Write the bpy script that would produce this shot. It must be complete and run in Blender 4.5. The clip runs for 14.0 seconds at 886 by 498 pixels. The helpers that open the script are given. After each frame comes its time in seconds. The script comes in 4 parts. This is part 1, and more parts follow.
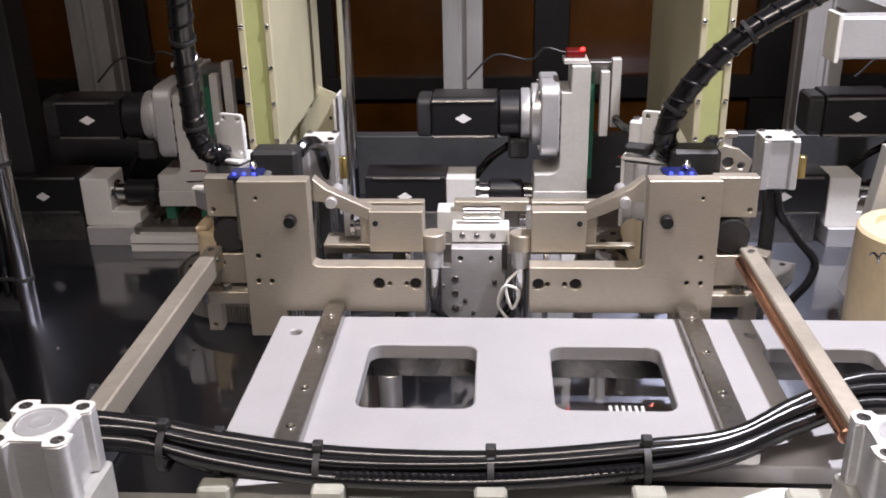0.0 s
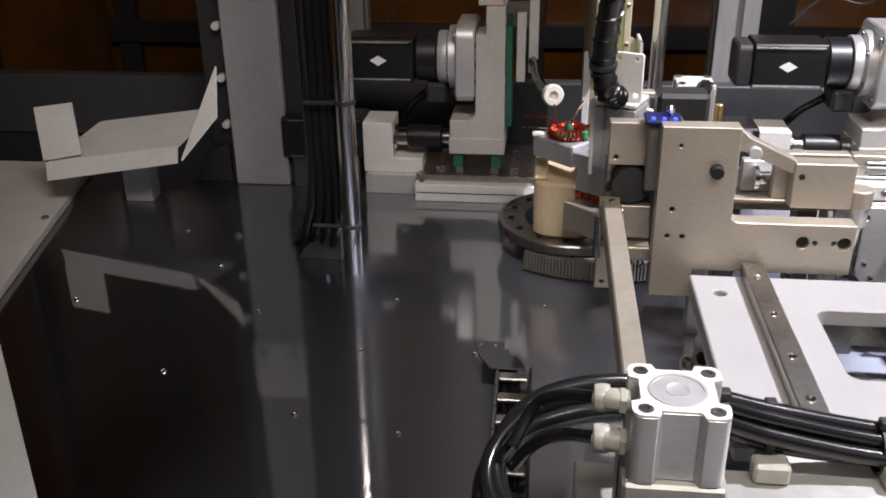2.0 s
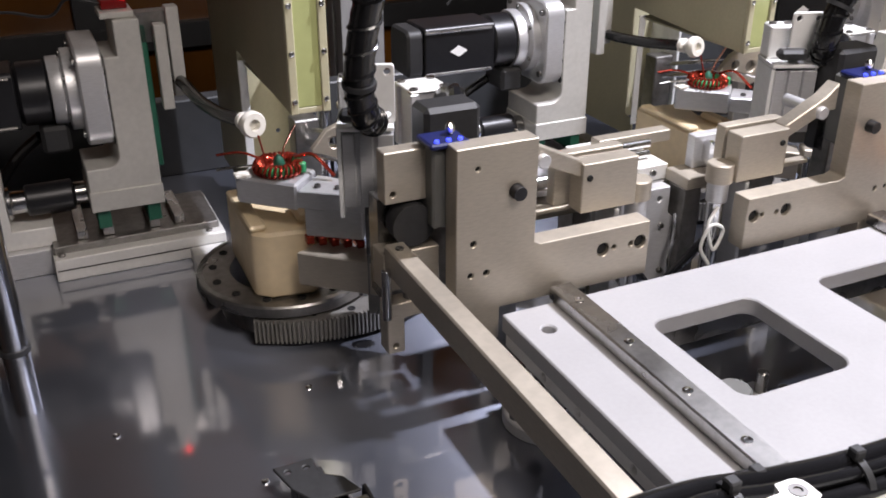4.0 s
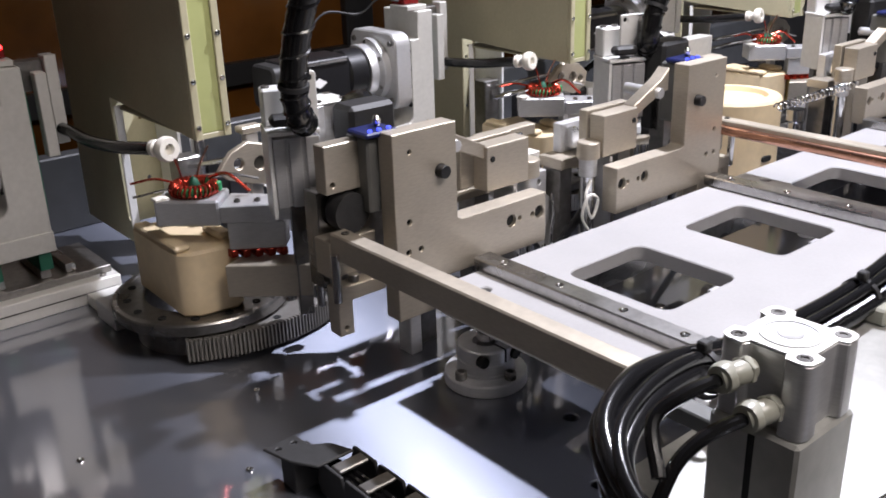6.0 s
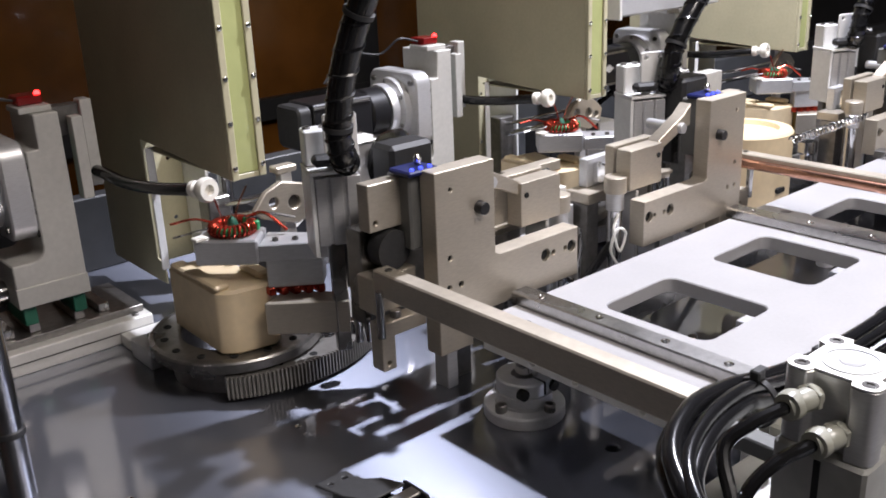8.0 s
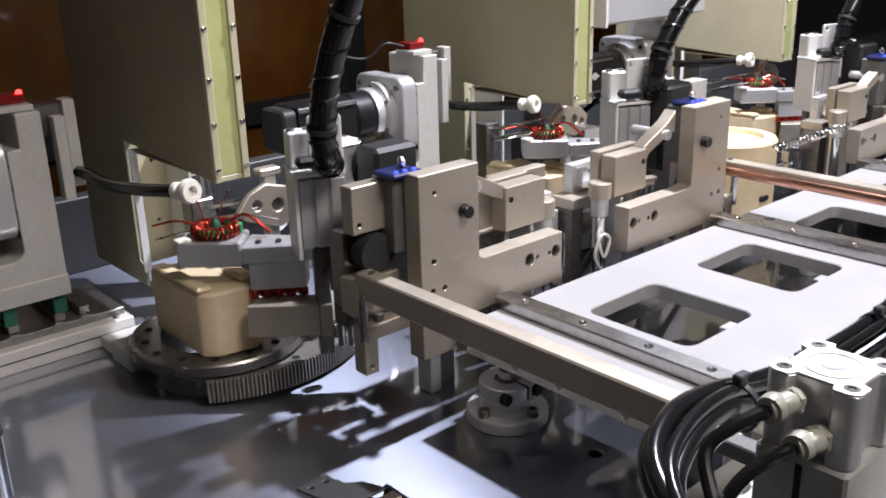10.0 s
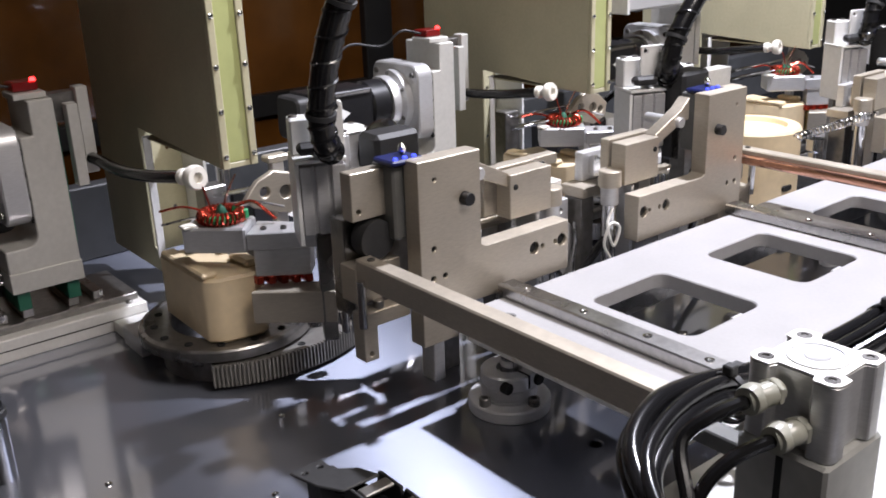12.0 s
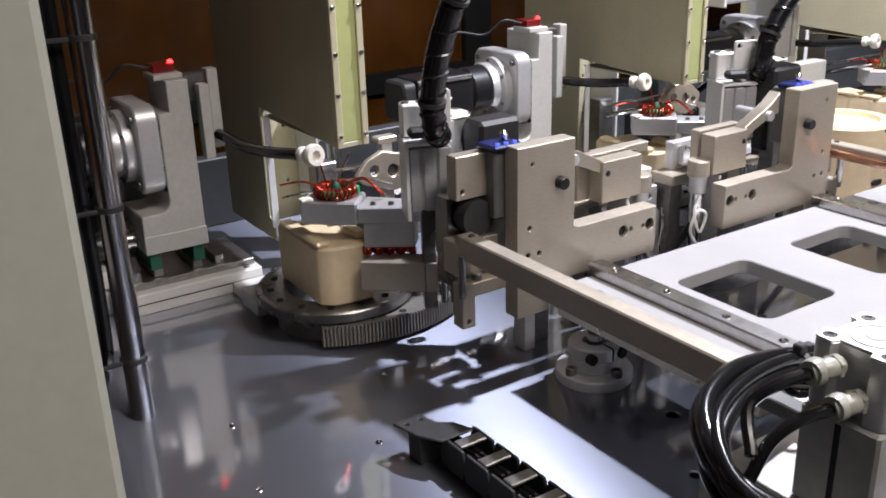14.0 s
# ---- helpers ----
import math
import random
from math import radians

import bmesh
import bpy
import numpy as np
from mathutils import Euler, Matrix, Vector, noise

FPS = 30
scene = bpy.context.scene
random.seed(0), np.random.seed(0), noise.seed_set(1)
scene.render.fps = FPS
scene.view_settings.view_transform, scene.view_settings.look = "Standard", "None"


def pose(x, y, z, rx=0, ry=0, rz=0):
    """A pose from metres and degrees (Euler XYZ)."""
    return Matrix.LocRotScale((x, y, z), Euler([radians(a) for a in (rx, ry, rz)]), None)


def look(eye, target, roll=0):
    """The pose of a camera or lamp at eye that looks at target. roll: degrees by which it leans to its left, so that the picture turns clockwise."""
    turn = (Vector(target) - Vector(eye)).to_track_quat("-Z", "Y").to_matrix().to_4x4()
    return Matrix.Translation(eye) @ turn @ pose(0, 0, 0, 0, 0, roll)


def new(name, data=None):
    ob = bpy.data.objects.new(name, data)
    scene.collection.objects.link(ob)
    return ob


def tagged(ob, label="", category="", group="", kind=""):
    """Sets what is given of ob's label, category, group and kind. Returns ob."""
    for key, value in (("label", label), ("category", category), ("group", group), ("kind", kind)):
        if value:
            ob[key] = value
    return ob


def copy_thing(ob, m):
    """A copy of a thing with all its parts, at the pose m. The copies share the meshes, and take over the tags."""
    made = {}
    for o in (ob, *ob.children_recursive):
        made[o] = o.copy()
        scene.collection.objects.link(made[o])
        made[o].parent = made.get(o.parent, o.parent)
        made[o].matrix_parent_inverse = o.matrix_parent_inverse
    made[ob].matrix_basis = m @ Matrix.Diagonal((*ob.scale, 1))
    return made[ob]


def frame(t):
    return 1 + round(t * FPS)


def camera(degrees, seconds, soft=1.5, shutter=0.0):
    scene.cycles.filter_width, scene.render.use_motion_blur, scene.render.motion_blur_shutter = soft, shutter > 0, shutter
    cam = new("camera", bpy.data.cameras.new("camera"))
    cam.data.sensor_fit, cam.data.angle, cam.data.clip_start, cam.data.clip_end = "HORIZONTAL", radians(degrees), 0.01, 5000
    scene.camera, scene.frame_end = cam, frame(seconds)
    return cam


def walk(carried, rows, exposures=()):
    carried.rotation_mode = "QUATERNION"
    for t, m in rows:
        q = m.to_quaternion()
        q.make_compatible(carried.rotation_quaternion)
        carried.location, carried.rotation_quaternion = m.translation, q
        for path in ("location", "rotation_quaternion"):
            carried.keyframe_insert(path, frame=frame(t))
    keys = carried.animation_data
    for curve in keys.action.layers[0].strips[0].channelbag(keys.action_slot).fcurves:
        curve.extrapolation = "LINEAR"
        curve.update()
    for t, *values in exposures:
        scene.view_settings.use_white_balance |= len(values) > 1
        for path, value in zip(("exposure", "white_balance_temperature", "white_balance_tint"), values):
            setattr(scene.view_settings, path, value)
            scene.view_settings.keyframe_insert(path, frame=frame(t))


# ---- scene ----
cam = camera(50.7, 14.0, soft=1.8)
PATH = [
    (0, (0.04, 0.06, 0.532), (-0.078, 1.906, -0.229), -1.2),
    (0.5, (-0.055, 0.066, 0.542), (-0.182, 1.91, -0.222), -0.6),
    (1, (-0.117, 0.079, 0.535), (-0.236, 1.924, -0.229), -0.8),
    (1.5, (-0.187, 0.087, 0.52), (-0.299, 1.922, -0.267), -0.3),
    (2, (-0.327, 0.099, 0.503), (-0.539, 1.9, -0.339), -0.7),
    (2.5, (-0.48, 0.142, 0.526), (-0.257, 1.94, -0.32), -0.1),
    (3, (-0.492, 0.197, 0.5), (-0.031, 1.943, -0.36), 0.6),
    (3.5, (-0.486, 0.299, 0.488), (0.151, 1.986, -0.377), -0.6),
    (4, (-0.505, 0.344, 0.487), (0.242, 1.972, -0.402), 0.0),
    (6.5, (-0.696, 0.323, 0.437), (0.519, 1.739, -0.285), -2.2),
    (7, (-0.702, 0.333, 0.439), (0.505, 1.755, -0.285), -2.4),
    (7.5, (-0.713, 0.345, 0.448), (0.493, 1.775, -0.259), -2.5),
    (8, (-0.717, 0.343, 0.45), (0.5, 1.781, -0.221), -2.4),
    (10.5, (-0.713, 0.343, 0.444), (0.532, 1.765, -0.211), -1.6),
    (11, (-0.71, 0.341, 0.443), (0.534, 1.762, -0.213), -1.6),
    (11.5, (-0.701, 0.339, 0.437), (0.534, 1.767, -0.223), -1.6),
    (12, (-0.686, 0.322, 0.44), (0.487, 1.795, -0.232), -2.1),
    (12.5, (-0.688, 0.31, 0.441), (0.398, 1.837, -0.259), -2.6),
    (13, (-0.703, 0.285, 0.447), (0.337, 1.837, -0.269), -2.3),
    (13.5, (-0.722, 0.26, 0.451), (0.292, 1.824, -0.275), -1.9),
    (14, (-0.738, 0.271, 0.464), (0.279, 1.841, -0.243), -1.8),
]
EXPOSURES = [(0.0, -0.5, 6950, 17), (2.0, -0.26, 6900, 15), (4.0, -0.3, 6750, 15), (7.0, -0.22, 6650, 14), (14.0, -0.18, 6650, 14)]
walk(cam, [(t, look(eye, target, roll)) for t, eye, target, roll in PATH], EXPOSURES)

# ---- world and light ----
world = bpy.data.worlds.new("world")
scene.world = world
world.use_nodes = True
world.node_tree.nodes["Background"].inputs[0].default_value = (0.75, 0.8, 1.0, 1)
world.node_tree.nodes["Background"].inputs[1].default_value = 0.045


def area_lamp(name, eye, target, sx, sy, watts, colour):
    data = bpy.data.lights.new(name, "AREA")
    data.shape, data.size, data.size_y, data.energy, data.color = "RECTANGLE", sx, sy, watts, colour
    ob = new(name, data)
    ob.matrix_world = look(eye, target)
    return ob


area_lamp("machine_lamp_front", (-0.02, -0.1, 1.5), (0.08, 1.0, 0.1), 0.8, 0.3, 25, (1.0, 0.94, 0.89))
# a hooded lamp over the stations, with a soft edge to its cone
spot = bpy.data.lights.new("machine_lamp_right", "SPOT")
spot.energy, spot.color, spot.shadow_soft_size = 252, (0.84, 0.88, 1.0), 0.03
spot.spot_size, spot.spot_blend = radians(83), 0.25
new("machine_lamp_right", spot).matrix_world = look((0.58, 0.915, 1.5), (0.53, 0.93, 0.0))
# unseen broad fill lamp, added to lift the sides that face the camera
area_lamp("fill_lamp", (0.0, -1.2, 2.85), (0.0, -1.0, 0.0), 5.0, 4.0, 42, (1.0, 0.98, 0.95))


# ---- materials ----
def material(name, colour, rough=0.5, metal=0.0, grain=0.0, scale=60.0, bump=0.0, stretch=(1, 1, 1), stain=0.0, glow=0.0, coat=0.0, rough_var=0.0, glass=0.0):
    m = bpy.data.materials.new(name)
    m.use_nodes = True
    nt = m.node_tree
    b = nt.nodes["Principled BSDF"]
    b.inputs["Base Color"].default_value = (*colour, 1)
    b.inputs["Roughness"].default_value = rough
    b.inputs["Metallic"].default_value = metal
    b.inputs["Coat Weight"].default_value = coat
    b.inputs["Transmission Weight"].default_value = glass
    if glow:
        b.inputs["Emission Color"].default_value = (*colour, 1)
        b.inputs["Emission Strength"].default_value = glow
    if not (grain or bump or stain or rough_var):
        return m
    co = nt.nodes.new("ShaderNodeNewGeometry")
    mp = nt.nodes.new("ShaderNodeMapping")
    mp.inputs["Scale"].default_value = stretch
    nt.links.new(co.outputs["Position"], mp.inputs["Vector"])
    fine = nt.nodes.new("ShaderNodeTexNoise")
    fine.inputs["Scale"].default_value, fine.inputs["Detail"].default_value = scale, 6
    nt.links.new(mp.outputs[0], fine.inputs["Vector"])
    broad = nt.nodes.new("ShaderNodeTexNoise")
    broad.inputs["Scale"].default_value, broad.inputs["Detail"].default_value = scale / 14, 4
    nt.links.new(co.outputs["Position"], broad.inputs["Vector"])

    def ramp(src, lo, hi, a=0.35, c=0.65):
        r = nt.nodes.new("ShaderNodeMapRange")
        r.inputs["From Min"].default_value, r.inputs["From Max"].default_value = a, c
        r.inputs["To Min"].default_value, r.inputs["To Max"].default_value = lo, hi
        nt.links.new(src, r.inputs["Value"])
        return r.outputs[0]

    mul = nt.nodes.new("ShaderNodeMath")
    mul.operation = "MULTIPLY"
    nt.links.new(ramp(fine.outputs[0], 1 - grain, 1 + grain), mul.inputs[0])
    nt.links.new(ramp(broad.outputs[0], 1 - stain, 1 + stain * 0.5), mul.inputs[1])
    mix = nt.nodes.new("ShaderNodeMix")
    mix.data_type, mix.blend_type = "RGBA", "MULTIPLY"
    mix.inputs["Factor"].default_value = 1
    mix.inputs["A"].default_value = (*colour, 1)
    nt.links.new(mul.outputs[0], mix.inputs["B"])
    nt.links.new(mix.outputs["Result"], b.inputs["Base Color"])
    if rough_var:
        nt.links.new(ramp(broad.outputs[0], max(rough - rough_var, 0.02), rough + rough_var), b.inputs["Roughness"])
    if bump:
        bp = nt.nodes.new("ShaderNodeBump")
        bp.inputs["Strength"].default_value, bp.inputs["Distance"].default_value = bump, 0.001
        nt.links.new(fine.outputs[0], bp.inputs["Height"])
        nt.links.new(bp.outputs[0], b.inputs["Normal"])
    return m


DECK = material("polished_steel_deck", (0.28, 0.28, 0.29), 0.065, 1.0, 0.10, 30, 0.02, (14, 1, 1), 0.2, rough_var=0.045)
# a ground face with a rougher haze mixed in
nt = DECK.node_tree
sharp = nt.nodes["Principled BSDF"]
haze = nt.nodes.new("ShaderNodeBsdfPrincipled")
haze.inputs["Base Color"].default_value = (0.56, 0.6, 0.73, 1)
haze.inputs["Metallic"].default_value, haze.inputs["Roughness"].default_value = 1.0, 0.4
haze.inputs["Anisotropic"].default_value = 0.95
brushed = nt.nodes.new("ShaderNodeCombineXYZ")
brushed.inputs[1].default_value = 1.0
nt.links.new(brushed.outputs[0], haze.inputs["Tangent"])
both = nt.nodes.new("ShaderNodeMixShader")
both.inputs[0].default_value = 0.185
nt.links.new(sharp.outputs[0], both.inputs[1])
nt.links.new(haze.outputs[0], both.inputs[2])
nt.links.new(both.outputs[0], nt.nodes["Material Output"].inputs["Surface"])
NICKEL = material("satin_nickel", (0.5, 0.45, 0.375), 0.47, 0.7, 0.05, 140, 0.03, (1, 1, 5), 0.08, rough_var=0.06)
ALU = material("clear_anodised_aluminium", (0.62, 0.62, 0.63), 0.38, 0.6, 0.05, 120, 0.03, (1, 1, 6), 0.07, rough_var=0.06)
ALU_PALE = material("bead_blasted_aluminium", (0.72, 0.71, 0.68), 0.5, 0.25, 0.03, 200, 0.03, stain=0.06)
CHROME = material("bright_chrome", (0.75, 0.75, 0.76), 0.16, 1.0, 0.03, 40, stain=0.05)
STEEL = material("machined_steel", (0.42, 0.41, 0.4), 0.28, 1.0, 0.08, 160, 0.04, stain=0.15, rough_var=0.08)
STEEL_DARK = material("oiled_dark_steel", (0.26, 0.25, 0.24), 0.32, 0.9, 0.12, 120, 0.05, stain=0.25, rough_var=0.1)
WHITE = material("white_powder_coat", (0.35, 0.346, 0.352), 0.42, 0.0, 0.02, 260, 0.03, stain=0.04)
COVER = material("khaki_powder_coat", (0.47, 0.44, 0.30), 0.45, 0.0, 0.03, 220, 0.04, stain=0.06)
STRIP = material("yellow_green_acrylic", (0.42, 0.45, 0.2), 0.25, 0.0, 0.04, 60, stain=0.1, coat=0.3)
BLACK = material("black_anodised", (0.014, 0.014, 0.016), 0.35, 0.2, 0.1, 150, 0.04, stain=0.2)
RUBBER = material("black_pvc_hose", (0.009, 0.009, 0.010), 0.2, 0.0, 0.1, 90, 0.05, stain=0.2)
PLASTIC = material("black_matt_plastic", (0.02, 0.02, 0.021), 0.55, 0.0, 0.15, 200, 0.06, stain=0.2)
# near-black colour that stands in for the shade in holes, slots and sockets
SLOT = material("hole_shade_black", (0.006, 0.006, 0.006), 0.8)
NYLON = material("beige_nylon", (0.70, 0.56, 0.36), 0.5, 0.0, 0.04, 90, 0.04, stain=0.08)
FITTING = material("milky_plastic", (0.72, 0.69, 0.62), 0.35, 0.0, 0.04, 80, stain=0.06)
COPPER = material("enamelled_copper_wire", (0.36, 0.04, 0.022), 0.2, 0.75, 0.12, 90)
COPPER_ROD = material("bare_copper_rod", (0.78, 0.42, 0.30), 0.25, 1.0, 0.08, 80, stain=0.12)
GREEN = material("green_core", (0.02, 0.28, 0.10), 0.4, 0.0, 0.08, 80)
GREEN_DARK = material("dark_green_rubber", (0.01, 0.10, 0.06), 0.5, 0.0, 0.08, 80)
BRASS = material("brass_nipple", (0.6, 0.45, 0.18), 0.3, 1.0, 0.06, 80)
LOGO = material("logo_white", (0.75, 0.75, 0.75), 0.4)
RED_LED = material("red_led", (1.0, 0.02, 0.02), 0.4, glow=14)
# the shell is no lamp: its faint glow imitates light shining through it
RED_DIM = material("red_shell_with_glow", (0.12, 0.006, 0.006), 0.25, glow=0.12)
BLUE_LED = material("blue_led", (0.05, 0.08, 1.0), 0.4, glow=2.5)
BLUE = material("blue_plastic", (0.012, 0.017, 0.085), 0.3)
TUBE_WHITE = material("white_cord", (0.75, 0.75, 0.72), 0.5)
CLOUDY = material("cloudy_grey_plastic", (0.36, 0.36, 0.31), 0.32, 0.0, 0.08, 90, stain=0.15)
GEAR = material("ground_gear_steel", (0.3, 0.285, 0.265), 0.42, 0.55, 0.08, 160, 0.03, stain=0.2)
SERVO = material("pale_grey_anodised_bracket", (0.5, 0.49, 0.46), 0.48, 0.25, 0.04, 160, 0.03, stain=0.08)
BEAM = material("satin_grey_beam", (0.45, 0.45, 0.43), 0.4, 0.4, 0.06, 90, 0.03, stain=0.15, rough_var=0.08)
FRAME = material("black_window_frame", (0.018, 0.018, 0.019), 0.45, 0.0, 0.1, 40, 0.03, stain=0.2)
PROFILE = material("dull_extruded_profile", (0.36, 0.36, 0.36), 0.42, 0.5, 0.05, 100, 0.03, (1, 1, 0.2), 0.1, rough_var=0.06)
POST_GREY = material("grey_painted_post", (0.3, 0.3, 0.315), 0.45, 0.0, 0.04, 120, 0.03, stain=0.08)
AMBER = material("amber_acrylic_panel", (0.11, 0.042, 0.008), 0.2, 0.0, 0.2, 8, stain=0.8, coat=0.3)
DARK_WALL = material("dark_grey_panel", (0.045, 0.047, 0.05), 0.45, 0.0, 0.1, 40, 0.03, stain=0.2)
DULL = material("dull_grey_aluminium", (0.14, 0.14, 0.132), 0.5, 0.15, 0.06, 60, 0.03, stain=0.12, rough_var=0.08)
HALL = material("hall_wall_paint", (0.13, 0.13, 0.14), 0.7, 0.0, 0.05, 10, stain=0.1)
PANEL = material("pale_grey_green_paint", (0.46, 0.47, 0.41), 0.5, 0.0, 0.03, 150, 0.03, stain=0.05)
TRAY = material("white_sheet_metal", (0.75, 0.75, 0.74), 0.42, 0.1, 0.03, 140, stain=0.06)


# ---- mesh helpers ----
def soften(bm, width, seg=1):
    if width <= 0:
        return
    bmesh.ops.recalc_face_normals(bm, faces=bm.faces[:])
    edges = [e for e in bm.edges if len(e.link_faces) == 2 and e.calc_face_angle(0) > 0.6]
    bmesh.ops.bevel(bm, geom=edges, offset=width, segments=seg, affect="EDGES", clamp_overlap=True, profile=0.6)


def merge(target, source):
    me = bpy.data.meshes.new("tmp")
    source.to_mesh(me)
    source.free()
    target.from_mesh(me)
    bpy.data.meshes.remove(me)
    return target


def box(x0, x1, y0, y1, z0, z1, bevel=0.0008, into=None):
    bm = bmesh.new()
    bmesh.ops.create_cube(bm, size=1)
    for v in bm.verts:
        v.co = ((x0 + x1) / 2 + v.co.x * (x1 - x0), (y0 + y1) / 2 + v.co.y * (y1 - y0), (z0 + z1) / 2 + v.co.z * (z1 - z0))
    soften(bm, bevel)
    return merge(into, bm) if into else bm


def turned(profile, centre, axis="z", seg=28, into=None, closed=True):
    """A turned body: (radius, height) pairs along an axis from the centre."""
    bm = bmesh.new()
    rings = []
    for r, h in profile:
        ring = []
        for i in range(seg):
            a = 2 * math.pi * i / seg
            p = (r * math.cos(a), r * math.sin(a), h)
            ring.append(bm.verts.new(p))
        rings.append(ring)
    for a, b in zip(rings, rings[1:]):
        for i in range(seg):
            bm.faces.new((a[i], a[(i + 1) % seg], b[(i + 1) % seg], b[i]))
    if closed:
        bm.faces.new(rings[0][::-1])
        bm.faces.new(rings[-1])
    turn = {"z": Matrix(), "x": Matrix.Rotation(radians(90), 4, "Y"), "y": Matrix.Rotation(radians(-90), 4, "X")}[axis]
    bm.transform(Matrix.Translation(centre) @ turn)
    bmesh.ops.recalc_face_normals(bm, faces=bm.faces[:])
    return merge(into, bm) if into else bm


def cyl(centre, r, h, axis="z", seg=24, bevel=0.0006, into=None):
    b = min(bevel, r * 0.4, abs(h) * 0.4)
    return turned([(r - b, 0), (r, b), (r, h - b), (r - b, h)], centre, axis, seg, into)


def circle(x, y, r, seg=14):
    return [(x + r * math.cos(2 * math.pi * i / seg), y + r * math.sin(2 * math.pi * i / seg)) for i in range(seg)]


def rounded(x0, x1, y0, y1, r, seg=5):
    pts = []
    for cx, cy, a0 in ((x1 - r, y1 - r, 0), (x0 + r, y1 - r, 90), (x0 + r, y0 + r, 180), (x1 - r, y0 + r, 270)):
        for i in range(seg + 1):
            a = radians(a0 + 90 * i / seg)
            pts.append((cx + r * math.cos(a), cy + r * math.sin(a)))
    return pts


def prism(pts, axis, a, b, holes=(), bevel=0.0008, into=None):
    """A plate with holes: outline in the plane across the axis, from a to b along it."""
    bm = bmesh.new()

    def at(p, h):
        return {"z": (p[0], p[1], h), "y": (p[0], h, p[1]), "x": (h, p[0], p[1])}[axis]

    edges = []
    for loop in (pts, *holes):
        vs = [bm.verts.new(at(p, a)) for p in loop]
        edges += [bm.edges.new((vs[i], vs[(i + 1) % len(vs)])) for i in range(len(vs))]
    if holes:
        bmesh.ops.triangle_fill(bm, use_beauty=True, use_dissolve=False, edges=edges)
    else:
        bm.faces.new(bm.verts[:])
    ext = bmesh.ops.extrude_face_region(bm, geom=bm.faces[:])
    shift = Vector(at((0, 0), b)) - Vector(at((0, 0), a))
    for g in ext["geom"]:
        if isinstance(g, bmesh.types.BMVert):
            g.co += shift
    bmesh.ops.recalc_face_normals(bm, faces=bm.faces[:])
    soften(bm, bevel)
    return merge(into, bm) if into else bm


def smooth_path(pts, steps=8):
    """Catmull-Rom through the points."""
    p = [Vector(q) for q in pts]
    p = [2 * p[0] - p[1], *p, 2 * p[-1] - p[-2]]
    out = []
    for i in range(1, len(p) - 2):
        for k in range(steps):
            t = k / steps
            a, b, c, d = p[i - 1 : i + 3]
            out.append(0.5 * (2 * b + (c - a) * t + (2 * a - 5 * b + 4 * c - d) * t * t + (3 * b - a - 3 * c + d) * t**3))
    return out + [p[-2]]


def hose(pts, r, seg=10, steps=8, ribs=0.0, into=None):
    """A round hose along a smooth path; ribs: how deep it is corrugated."""
    path = smooth_path(pts, steps)
    bm = bmesh.new()
    up = Vector((0.13, 0.21, 0.97))
    rings = []
    for i, q in enumerate(path):
        d = (path[min(i + 1, len(path) - 1)] - path[max(i - 1, 0)]).normalized()
        side = d.cross(up).normalized()
        up = side.cross(d).normalized()
        rr = r - (ribs if i % 2 else 0)
        rings.append([bm.verts.new(q + (side * math.cos(2 * math.pi * k / seg) + up * math.sin(2 * math.pi * k / seg)) * rr) for k in range(seg)])
    for a, b in zip(rings, rings[1:]):
        for k in range(seg):
            bm.faces.new((a[k], a[(k + 1) % seg], b[(k + 1) % seg], b[k]))
    bm.faces.new(rings[0][::-1])
    bm.faces.new(rings[-1])
    bmesh.ops.recalc_face_normals(bm, faces=bm.faces[:])
    return merge(into, bm) if into else bm


def thing(name, base, label, category, group="", kind=""):
    ob = new(name)
    ob.empty_display_size = 0.02
    ob.location = base
    return tagged(ob, label, category, group, kind)


def finish(name, bm, mat, base=(0, 0, 0)):
    bmesh.ops.translate(bm, verts=bm.verts[:], vec=-Vector(base))
    me = bpy.data.meshes.new(name)
    bm.to_mesh(me)
    bm.free()
    me.materials.append(mat)
    me.polygons.foreach_set("use_smooth", [True] * len(me.polygons))
    me.set_sharp_from_angle(angle=radians(32))
    return new(name, me)


def part(name, bm, mat, parent, label=""):
    """One mesh, given in world metres, under a thing or under one of its parts."""
    root = parent
    while root.parent:
        root = root.parent
    ob = finish(name, bm, mat, root.location)
    ob.parent = parent
    return tagged(ob, label)


def piece(name, bm, mat, base, label, category="", group="", kind=""):
    """A thing that is one mesh, given in world metres."""
    ob = finish(name, bm, mat, base)
    ob.location = base
    return tagged(ob, label, category, group, kind)


def screw(parent, centre, axis, r, sign=-1, depth=0.003, name="screw", mat=None):
    """A socket-head screw whose head stands proud along the axis."""
    h = depth * sign
    bm = turned([(r, 0), (r, h * 0.8), (r * 0.88, h), (r * 0.55, h), (r * 0.5, h * 0.35), (0.0001, h * 0.35)], centre, axis, 12)
    return part(name, bm, mat or STEEL_DARK, parent)


STATION = 0.554

# ---- structure ----
piece("ground", box(-6, 6, -5, 7, -0.92, -0.90, 0), DARK_WALL, (0, 0, -0.92), "dark factory floor round the machine", "floor", kind="structure")
piece("ceiling", box(-6, 6, -5, 7, 2.9, 2.95, 0), DARK_WALL, (0, 0, 2.9), "unlit dark ceiling", "ceiling", kind="structure")
